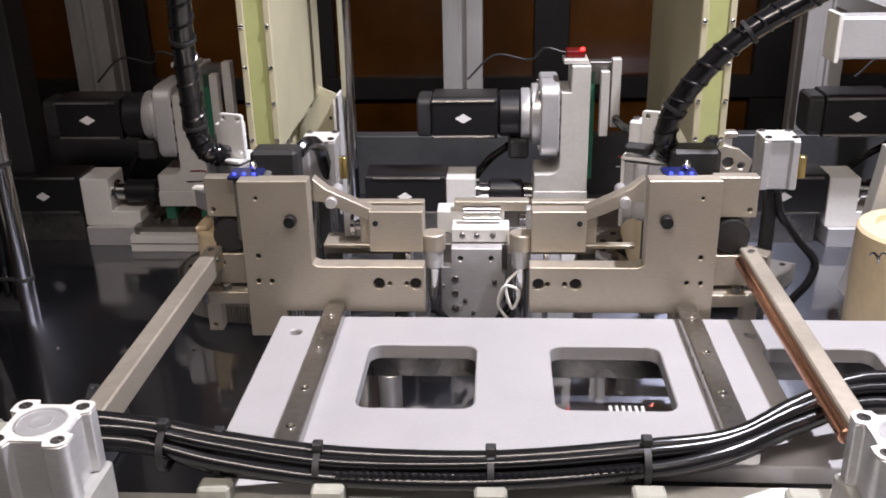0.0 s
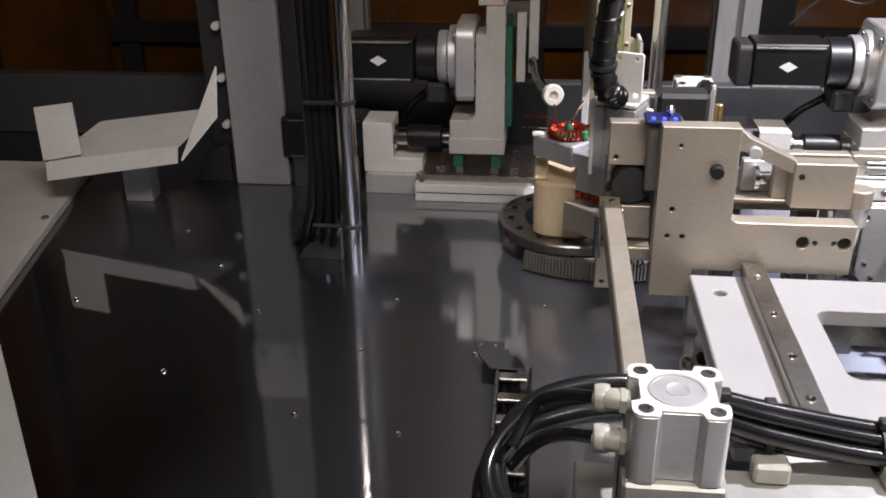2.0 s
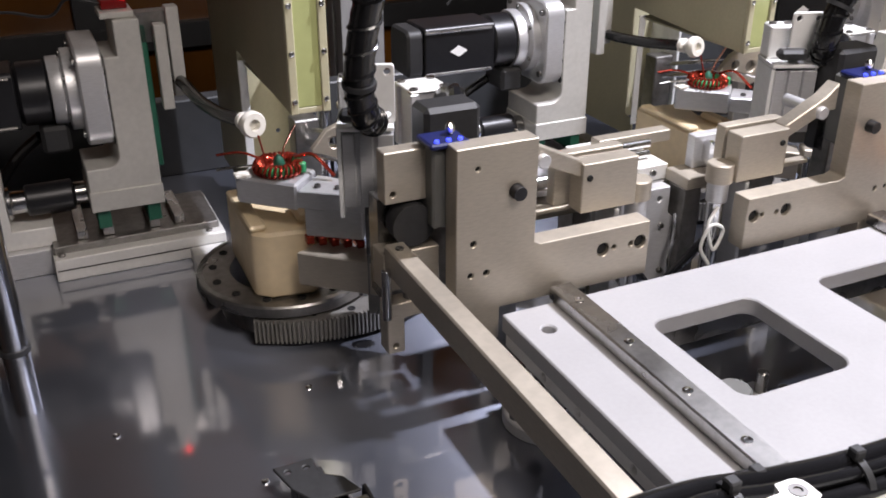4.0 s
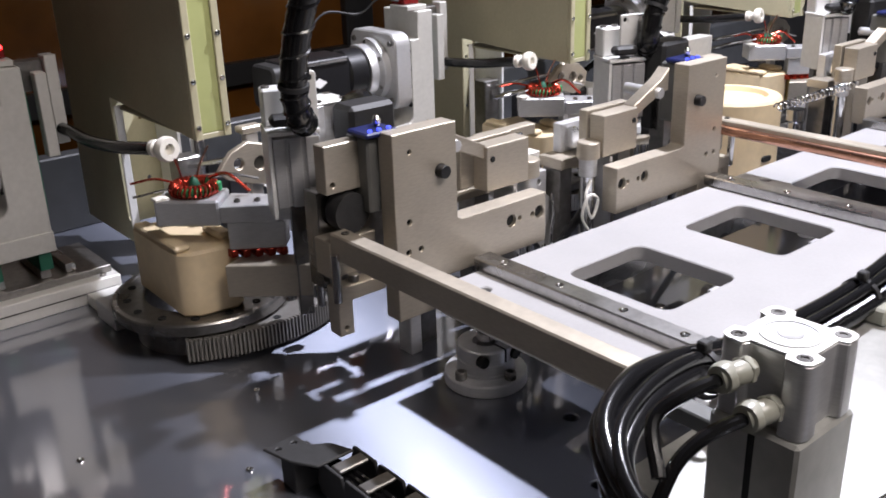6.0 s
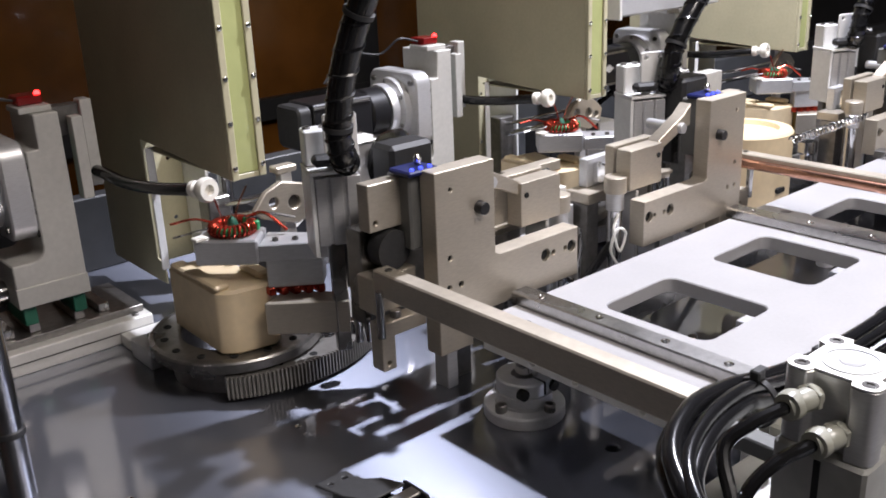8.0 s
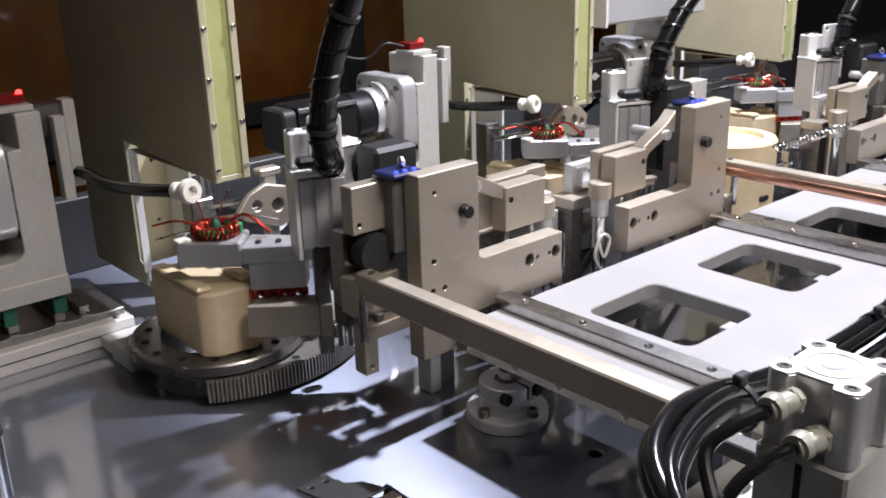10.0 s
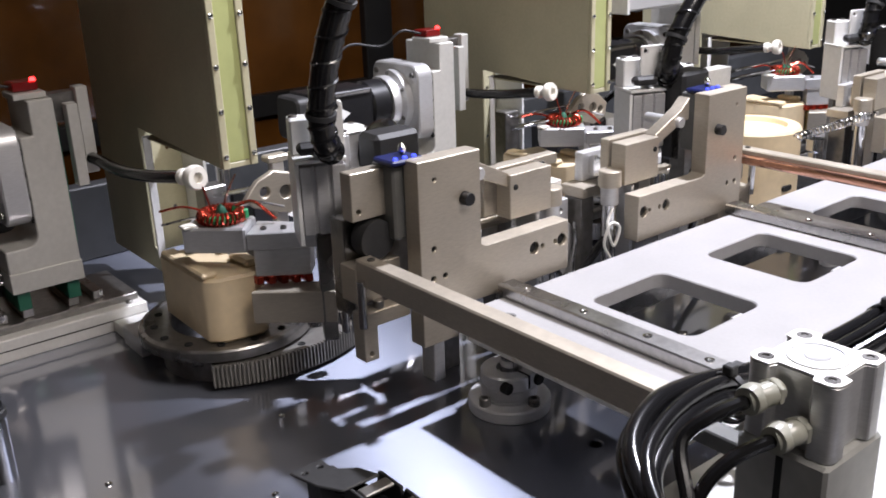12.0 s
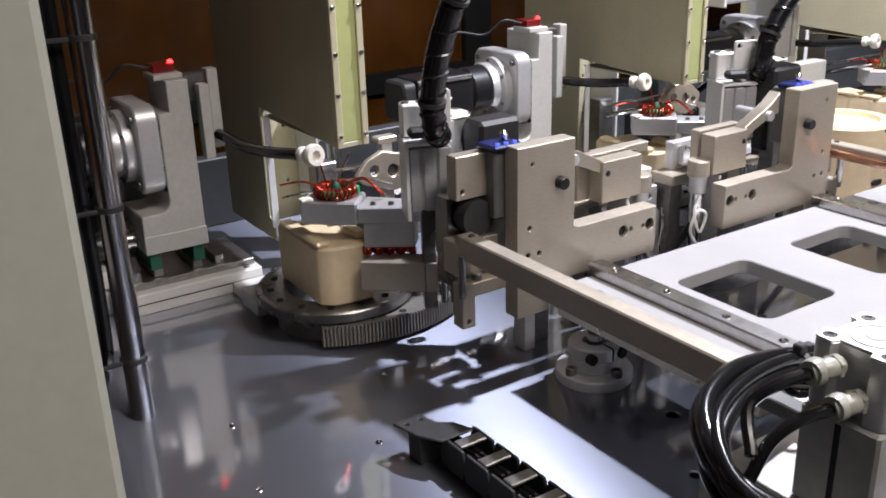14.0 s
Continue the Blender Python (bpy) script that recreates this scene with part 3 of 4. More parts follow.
def guide_block():
    th = thing("guide_block", (-0.316, 1.14, 0.051), "beige nylon guide block standing on the gear ring", "nylon block", "guide blocks")
    prof = [(-0.352, 1.104), (-0.340, 1.092), (-0.298, 1.086), (-0.288, 1.094), (-0.286, 1.125), (-0.296, 1.15), (-0.285, 1.2), (-0.35, 1.21)]
    part("body", prism(prof, "z", 0.0432, 0.112, (), 0.003), NYLON, th)
    part("lip", box(-0.352, -0.336, 1.10, 1.20, 0.112, 0.118, 0.002), NYLON, th)
    part("lip", box(-0.305, -0.288, 1.10, 1.14, 0.112, 0.12, 0.003), NYLON, th)
    part("side_roller", cyl((-0.283, 1.09, 0.055), 0.004, 0.06, seg=14), BRASS, th)
    th.location += Vector((0.012, 0.034, 0))
    return th


def gripper():
    th = thing("coil_gripper", (-0.30, 1.1, 0.06), "grey gripper arm holding a wound core above the ring", "gripper", "coil grippers")
    tray = part("tray_block", prism([(-0.352, 1.145), (-0.306, 1.102), (-0.276, 1.134), (-0.322, 1.178)], "z", 0.134, 0.160, (), 0.002), ALU, th)
    part("arm", prism([(-0.3055, 1.1015), (-0.25, 1.062), (-0.232, 1.084), (-0.2755, 1.1335)], "z", 0.137, 0.154, (), 0.001), ALU, th)
    part("jaw", prism([(-0.300, 1.1), (-0.255, 1.068), (-0.238, 1.088), (-0.28, 1.12)], "z", 0.1085, 0.1365, (), 0.001), ALU, th)
    part("socket", box(-0.352, -0.338, 1.138, 1.15, 0.16, 0.163, 0.0006), FITTING, tray)
    for i in range(5):
        part("terminal", box(-0.300 + 0.010 * i, -0.2925 + 0.010 * i, 1.097 - 0.007 * i, 1.112 - 0.007 * i, 0.1, 0.1083, 0.0008), COPPER, th)
    for k in range(3):
        screw(th, (-0.285 + 0.016 * k, 1.103 - 0.0115 * k, 0.154), "z", 0.0032, 1)
    lower = part("lower_arm", prism([(-0.33, 1.085), (-0.267, 1.03), (-0.252, 1.052), (-0.3, 1.1)], "z", 0.066, 0.0998, (), 0.0012), NICKEL, th)
    pivot = part("pivot_block", prism([(-0.264, 1.028), (-0.222, 1.0), (-0.212, 1.02), (-0.25, 1.05)], "z", 0.07, 0.104, (), 0.0012), NICKEL, th)
    for k in range(3):
        part("cap_post", cyl((-0.262 + 0.008 * k, 1.024 - 0.005 * k, 0.056), 0.004, 0.042, seg=12), CHROME, lower)
    part("arm_stud", cyl((-0.27, 1.07, 0.051), 0.007, 0.015, seg=14), CHROME, lower)
    part("arm_stud", cyl((-0.245, 1.055, 0.051), 0.007, 0.015, seg=14), CHROME, lower)
    part("rear_black", prism([(-0.247, 1.058), (-0.232, 1.047), (-0.22, 1.062), (-0.233, 1.075)], "z", 0.104, 0.15, (), 0.002), PLASTIC, th)
    for ob in (lower, pivot):
        ob.location += Vector((0.016, 0.002, 0))
    th.location += Vector((0.008, 0.016, 0))
    return th


def wound_core():
    """A ring core with its copper turns, on the gripper."""
    c = Vector((-0.302, 1.156, 0.1665))
    th = thing("toroid_coil", c, "copper-wound toroid coil with green sleeve resting on the gripper", "coil", "toroid coils")
    bm = bmesh.new()
    R, r, n, k = 0.0185, 0.0042, 40, 10
    rings = [[bm.verts.new(c + Vector(((R + r * math.cos(2 * math.pi * j / k)) * math.cos(2 * math.pi * i / n), (R + r * math.cos(2 * math.pi * j / k)) * math.sin(2 * math.pi * i / n), r * math.sin(2 * math.pi * j / k)))) for j in range(k)] for i in range(n)]
    for i in range(n):
        for j in range(k):
            bm.faces.new((rings[i][j], rings[(i + 1) % n][j], rings[(i + 1) % n][(j + 1) % k], rings[i][(j + 1) % k]))
    part("core", bm, GREEN, th, "green coated core")
    for i in range(26):
        a = 2 * math.pi * (i * 0.9 + 1.5) / 26
        loop = [c + Vector(((R + 0.0056 * math.cos(b)) * math.cos(a + 0.05 * math.sin(b)), (R + 0.0056 * math.cos(b)) * math.sin(a + 0.05 * math.sin(b)), 0.0056 * math.sin(b))) for b in [2 * math.pi * q / 8 for q in range(9)]]
        part("turn", hose(loop, 0.0016, 6, 2), COPPER, th)
    part("sleeve", cyl(c + Vector((0.018, -0.014, -0.004)), 0.004, 0.009, seg=12), GREEN, th)
    part("lead", hose([c + Vector(p) for p in ((-0.012, 0.01, 0.004), (-0.03, 0.022, 0.01), (-0.052, 0.03, 0.008))], 0.0013, 6), COPPER, th)
    part("lead", hose([c + Vector(p) for p in ((-0.014, 0.0, 0.003), (-0.034, 0.012, 0.0), (-0.055, 0.02, -0.003))], 0.0013, 6), STEEL_DARK, th)
    part("needle_wire", hose([c + Vector(p) for p in ((0.0, 0.0, -0.002), (0.006, -0.003, 0.02), (0.016, -0.007, 0.04))], 0.001, 6), COPPER_ROD, th, "bare wire end standing up")
    part("wire_guide", turned([(0.005, -0.003), (0.006, 0.002), (0.004, 0.008), (0.0015, 0.011)], c, "z", 14), GREEN_DARK, th)
    part("lead", hose([c + Vector(p) for p in ((0.016, 0.0, 0.006), (0.03, -0.012, 0.01), (0.045, -0.028, -0.008))], 0.0018, 6), COPPER, th)
    part("lead", hose([c + Vector(p) for p in ((0.016, 0.004, 0.006), (0.036, -0.006, 0.007), (0.06, -0.02, 0.0))], 0.0016, 6), STEEL_DARK, th)
    return th


def lift_cylinder():
    """Compact air cylinder behind the wing with its cable clamp plate."""
    th = thing("lift_cylinder", (-0.252, 1.045, 0.054), "pale slotted air cylinder with a cable clamp plate", "air cylinder", "lift cylinders")
    cx, cy = -0.252, 1.045
    sl = lambda x: [(x - 0.002, cy - 0.021), (x - 0.002, cy - 0.017), (x + 0.002, cy - 0.017), (x + 0.002, cy - 0.021)]
    prof = [(cx - 0.021, cy - 0.021), *sl(cx - 0.009), *sl(cx + 0.006), (cx + 0.021, cy - 0.021), (cx + 0.021, cy + 0.021), (cx - 0.021, cy + 0.021)]
    part("barrel", prism(prof, "z", 0.168, 0.232, (), 0.0006), ALU, th)
    part("support_column", box(cx - 0.006, cx + 0.008, cy + 0.01, cy + 0.022, 0.0455, 0.1678, 0.001), STEEL_DARK, th)
    part("angle_sheet", box(cx - 0.0255, cx - 0.0215, cy - 0.02, cy + 0.02, 0.158, 0.2348, 0.0006), TRAY, th)
    part("top_sheet", box(cx - 0.0255, cx + 0.0215, cy - 0.022, cy + 0.022, 0.235, 0.2388, 0.0006), TRAY, th)
    plate = prism(rounded(cx - 0.008, cx + 0.023, 0.239, 0.288, 0.003, 3), "y", cy - 0.012, cy - 0.008, [circle(cx - 0.002, 0.282, 0.003, 10), circle(cx + 0.017, 0.282, 0.003, 10), circle(cx - 0.002, 0.246, 0.003, 10), circle(cx + 0.017, 0.246, 0.003, 10)], 0.0005)
    part("cable_plate", plate, TRAY, th)
    valve = part("top_valve", box(cx - 0.024, cx + 0.002, cy + 0.0, cy + 0.022, 0.239, 0.272, 0.0015), TRAY, th)
    part("clip", box(cx - 0.022, cx + 0.008, cy - 0.028, cy - 0.0125, 0.244, 0.254, 0.003), PLASTIC, th)
    for x in (cx - 0.019, cx - 0.004):
        part("screw", turned([(0.004, 0), (0.004, 0.0022), (0.002, 0.0022), (0.002, 0.0006)], (x, cy + 0.011, 0.272), "z", 12), STEEL_DARK, valve)
    th.rotation_euler = (0, 0, radians(-22))
    return th


def cable_hose(label, path):
    th = thing("cable_hose", path[0], label, "cable", "cable hoses")
    h = part("sleeve", hose(path, 0.0118, 12, 10, 0.0006), RUBBER, th)
    route = smooth_path(path, 24)
    wrap = []
    for i in range(1, len(route) - 1):
        d = (route[i + 1] - route[i - 1]).normalized()
        u = d.cross(Vector((0.3, 0.9, 0.1))).normalized()
        v = d.cross(u)
        wrap.append(route[i] + (u * math.cos(i * 0.62) + v * math.sin(i * 0.62)) * 0.0112)
    part("spiral_wrap", hose(wrap, 0.0017, 6, 2), RUBBER, h)
    for k in (2, 4):
        p, q = Vector(path[k]), Vector(path[k + 1])
        d = (q - Vector(path[k - 1])).normalized() * 0.002
        part("tie", hose([p - d, p + d], 0.0135, 12, 1), PLASTIC, h)
    return th


def step_motor():
    """Black motor standing behind the bracket with the blue lit connector on top."""
    th = thing("clamp_motor", (-0.21, 0.99, 0.1), "black clamp motor with a lit blue connector on top", "motor", "clamp motors")
    part("motor_body", box(-0.222, -0.172, 0.994, 1.026, 0.15, 0.257, 0.004), PLASTIC, th)
    part("front_body", box(-0.232, -0.198, 0.958, 0.9905, 0.17, 0.238, 0.002), DULL, th)
    blue = part("connector", box(-0.236, -0.202, 0.952, 0.982, 0.2385, 0.2435, 0.0015), BLUE, th, "blue plastic connector")
    for x in (-0.229, -0.219, -0.209):
        part("lamp", turned([(0.0022, 0), (0.0018, 0.0018)], (x, 0.957, 0.2435), "z", 8), BLUE_LED, blue, "lit blue lamp")
    part("tip", turned([(0.002, 0), (0.004, 0.003), (0.004, 0.007), (0.002, 0.01)], (-0.212, 0.97, 0.2435), "z", 12), CHROME, blue)
    part("motor_lead", hose([(-0.178, 1.03, 0.245), (-0.17, 1.05, 0.25), (-0.165, 1.09, 0.23), (-0.16, 1.12, 0.17)], 0.008, 10), RUBBER, th)
    return th


def feed_tube():
    """Black winding hook tube held over the ring, with a white spool nozzle at its tip."""
    th = thing("feed_tube", (-0.35, 1.38, 0.2), "black flexible feed tube ending in a white spool nozzle", "tube", "feed tubes")
    part("tube", hose([(-0.352, 1.392, 0.196), (-0.348, 1.36, 0.196), (-0.343, 1.31, 0.192), (-0.337, 1.25, 0.196), (-0.33, 1.205, 0.202), (-0.325, 1.176, 0.206)], 0.0068, 12, 8, 0.0004), RUBBER, th)
    axis = (Vector((-0.319, 1.148, 0.209)) - Vector((-0.325, 1.178, 0.206))).normalized()
    bm = turned([(0.0045, -0.006), (0.0085, -0.005), (0.0085, 0.001), (0.006, 0.003), (0.006, 0.009), (0.011, 0.010), (0.0125, 0.013), (0.0125, 0.018), (0.011, 0.021), (0.0055, 0.021), (0.005, 0.015)], (0, 0, 0), "z", 24)
    bm.transform(Matrix.Translation((-0.325, 1.178, 0.206)) @ axis.to_track_quat("Z", "Y").to_matrix().to_4x4())
    part("nozzle", bm, FITTING, th, "white spool nozzle")
    part("drawn_wire", hose([(-0.32, 1.153, 0.2), (-0.3185, 1.15, 0.19), (-0.316, 1.145, 0.172)], 0.0009, 6), COPPER, th, "thin copper wire hanging from the nozzle")
    return th


def linkage():
    """Perforated lever with two chrome rods behind the ring core."""
    th = thing("lever_linkage", (-0.2, 1.19, 0), "grey perforated lever on chrome push rods behind the coil", "linkage", "lever linkages")
    plate = [(-0.262, 0.166), (-0.246, 0.184), (-0.226, 0.192), (-0.2, 0.185), (-0.182, 0.17), (-0.186, 0.15), (-0.21, 0.142), (-0.236, 0.15), (-0.252, 0.156)]
    lever = part("lever", prism(plate, "y", 1.182, 1.19, [circle(-0.238, 0.171, 0.006), circle(-0.213, 0.167, 0.0075), circle(-0.196, 0.163, 0.005)], 0.001), NICKEL, th)
    part("pivot_cap", turned([(0.0074, 0), (0.0074, 0.003), (0.003, 0.005)], (-0.213, 1.187, 0.167), "y", 16), STEEL_DARK, lever)
    part("upright", box(-0.222, -0.208, 1.1905, 1.202, 0.0, 0.198, 0.001), ALU, th)
    part("upright_head", box(-0.228, -0.202, 1.188, 1.204, 0.1985, 0.206, 0.0015), NICKEL, th)
    for z, r in ((0.158, 0.0042), (0.174, 0.003)):
        part("push_rod", hose([(-0.225, 1.194, z), (-0.221, 1.27, z - 0.022), (-0.217, 1.352, z - 0.046)], r, 10, 2), CHROME, th)
    part("rod_block", box(-0.232, -0.202, 1.35, 1.376, 0.0, 0.14, 0.0015), STEEL_DARK, th)
    return th


def guide_cylinder():
    """Small air cylinder behind the link arm with a brass nipple."""
    th = thing("guide_cylinder", (-0.17, 1.115, 0), "small grey air cylinder with a brass nipple", "air cylinder", "guide cylinders")
    prof = []
    for k in range(4):
        a = math.pi / 2 * k
        for px, py in ((0.0205, -0.0205), (0.0205, -0.012), (0.0175, -0.011), (0.0175, 0.011), (0.0205, 0.012)):
            prof.append((-0.17 + px * math.cos(a) - py * math.sin(a), 1.12 + px * math.sin(a) + py * math.cos(a)))
    body = part("barrel", prism(prof, "z", 0.178, 0.236, (), 0.001), ALU, th)
    part("end_plate", box(-0.19, -0.15, 1.1, 1.14, 0.236, 0.2385, 0.0008), ALU_PALE, body)
    for sx in (-0.185, -0.155):
        for sy in (1.105, 1.135):
            part("screw", turned([(0.004, 0), (0.004, 0.0018), (0.002, 0.0018), (0.002, 0.0005)], (sx, sy, 0.2385), "z", 12), STEEL_DARK, body)
    part("mount", box(-0.177, -0.163, 1.114, 1.128, 0.0, 0.178, 0.001), PLASTIC, th)
    part("nipple", cyl((-0.143, 1.11, 0.19), 0.005, 0.026, seg=12), BRASS, th)
    return th


near, far = (0.55, 0.06), (1.1, 0.06)
KIT = {cover_tower: (0.554, 1.108), servo_head: (0.554, 1.108), screw_drive: (0.554, 1.108), gear_table: (near, far), guide_block: (near, far), gripper: (near, far), wound_core: (near, far), lift_cylinder: (0.455, 0.93), step_motor: (0.44, 0.93), feed_tube: (near, far), linkage: (near, far), guide_cylinder: (0.53, 1.06)}
for make, shifts in KIT.items():
    first = make()
    for shift in shifts:
        dx, dy = shift if isinstance(shift, tuple) else (shift, 0)
        copy_thing(first, Matrix.Translation((dx, dy, 0)) @ first.matrix_basis)
cable_hose("thick black wrapped cable hose climbing from the air cylinder", [(-0.258, 1.012, 0.247), (-0.270, 1.0, 0.258), (-0.276, 0.995, 0.285), (-0.274, 0.985, 0.33), (-0.268, 0.965, 0.38), (-0.258, 0.94, 0.43), (-0.25, 0.915, 0.48)])
for dx in (0, 0.46):
    cable_hose("thick black wrapped cable hose bending away over the next station", [(x + dx, y, z) for x, y, z in ((0.222, 1.022, 0.245), (0.212, 1.012, 0.262), (0.22, 1.01, 0.297), (0.248, 1.005, 0.34), (0.284, 1.0, 0.375), (0.325, 1.0, 0.4), (0.4, 1.0, 0.44))])


# ---- middle of the station ----
mid = thing("centre_stand", (0.017, 1.02, 0), "pale lavender-grey upright plate with screws between the rollers", "stand")
face = part("upright", prism([(-0.03, 0.0), (0.052, 0.0), (0.052, 0.105), (0.044, 0.112), (0.044, 0.14), (-0.012, 0.14), (-0.012, 0.118), (-0.03, 0.118)], "y", 1.012, 1.026, [circle(0.032, 0.128, 0.003, 10), circle(-0.002, 0.128, 0.003, 10)]), ALU, mid)
for x, z, r in ((-0.008, 0.05, 0.0038), (-0.008, 0.068, 0.0042), (-0.008, 0.086, 0.0042), (-0.008, 0.104, 0.0042), (-0.022, 0.095, 0.0028), (0.012, 0.062, 0.0026), (0.003, 0.077, 0.0026), (0.04, 0.05, 0.0032), (0.036, 0.1, 0.003)):
    screw(face, (x, 1.012, z), "y", r)
part("step_block", box(-0.012, 0.052, 1.03, 1.06, 0.1402, 0.156), ALU_PALE, mid)
for x in (0.0, 0.016, 0.034):
    screw(mid, (x, 1.03, 0.149), "y", 0.0034)
part("cap_block", box(-0.03, 0.045, 1.061, 1.09, 0.14, 0.166), ALU_PALE, mid)
part("cap_rail", box(-0.01, 0.075, 1.06, 1.075, 0.1662, 0.178), NICKEL, mid)
for z in (0.161, 0.172):
    part("cap_bar", cyl((0.0, 1.05, z), 0.0042, 0.042, "x"), CHROME, mid)
part("foot_block", box(-0.03, 0.052, 1.0265, 1.06, 0.0, 0.1398), STEEL_DARK, mid)
part("hook_bar", hose([(0.05, 1.008, 0.112), (0.048, 1.004, 0.09), (0.042, 1.002, 0.07), (0.044, 1.004, 0.05)], 0.0022, 8), CHROME, mid)
part("lead", hose([(-0.028, 1.0, 0.09), (-0.02, 0.995, 0.06), (-0.006, 0.992, 0.045), (0.004, 0.995, 0.03)], 0.0032, 8), RUBBER, mid)
for i, pts in enumerate((((-0.03, 0.965, 0.09), (-0.012, 0.97, 0.07), (0.005, 0.99, 0.05), (0.02, 1.0, 0.04)), ((0.06, 0.97, 0.1), (0.045, 0.98, 0.075), (0.03, 0.99, 0.05), (0.02, 1.0, 0.04)))):
    piece("roller_cable", hose(pts, 0.005), RUBBER, pts[0], "short black cable beside a roller", "cable", "roller cables")
piece("cord_loop", hose([(0.052, 0.955, 0.08), (0.04, 0.955, 0.1), (0.047, 0.953, 0.122), (0.062, 0.953, 0.115), (0.055, 0.955, 0.095), (0.048, 0.958, 0.12), (0.06, 0.962, 0.135)], 0.0017, 6), TUBE_WHITE, (0.05, 0.955, 0.08), "white cord looped round a roller", "cord")

# shelf behind the link arms
for k, x in enumerate((-0.10, 0.10, 0.66)):
    th = thing("spindle_shelf", (x, 1.02, 0), "nickel shelf with a spindle behind the link arm", "shelf", "spindle shelves")
    part("shelf", box(x - 0.05, x + 0.045, 0.996, 1.03, 0.14, 0.152), NICKEL, th)
    part("post", box(x - 0.05, x - 0.03, 0.998, 1.024, 0.0, 0.1398), STEEL_DARK, th)
    part("post", box(x + 0.025, x + 0.045, 0.998, 1.024, 0.0, 0.1398), STEEL_DARK, th)
    part("bobbin", turned([(0.012, 0), (0.012, 0.004), (0.007, 0.006), (0.007, 0.024), (0.012, 0.026), (0.012, 0.03)], (x - 0.02, 1.008, 0.17), "x", 20), CHROME, th)
    part("bobbin_holder", box(x - 0.03, x + 0.02, 1.016, 1.028, 0.1522, 0.185), ALU, th)
    part("clamp_knob", cyl((x + 0.025, 1.012, 0.1522), 0.008, 0.014, seg=16), CHROME, th)

# ---- side bars, air cylinders and the front beam ----
for x, lab in ((-0.262, "brushed nickel side bar from the bracket to the cylinder"), (0.297, "brushed nickel side bar mirrored on the other hand")):
    th = thing("side_bar", (x, 0.8, 0.139), lab, "bar", "side bars")
    low = 0.137 if x < 0 else 0.15
    bar = part("bar", box(x - 0.0085, x + 0.0085, 0.634, 0.968, low, 0.161, 0.0014), NICKEL, th)
    # added rod whose copper colour stands in for the bar's reddish reflection
    if x > 0:
        part("reflection_rod", cyl((x - 0.0085, 0.64, 0.149), 0.0062, 0.318, "y", 16), COPPER_ROD, th, "copper-coloured rod along the bar, in place of its reddish reflection")
    part("end_screw", turned([(0.0035, 0), (0.0035, 0.0015), (0.002, 0.0015), (0.002, 0.0004)], (x, 0.955, 0.161), "z", 12), STEEL_DARK, bar)
    part("edge_screw", cyl((x + 0.008, 0.945, 0.155), 0.003, 0.003, "x", 10), STEEL_DARK, bar)
    part("arm_plate", box(x - 0.007, x + 0.007, 0.578, 0.6338, 0.1385, 0.1495, 0.001), DULL, th)


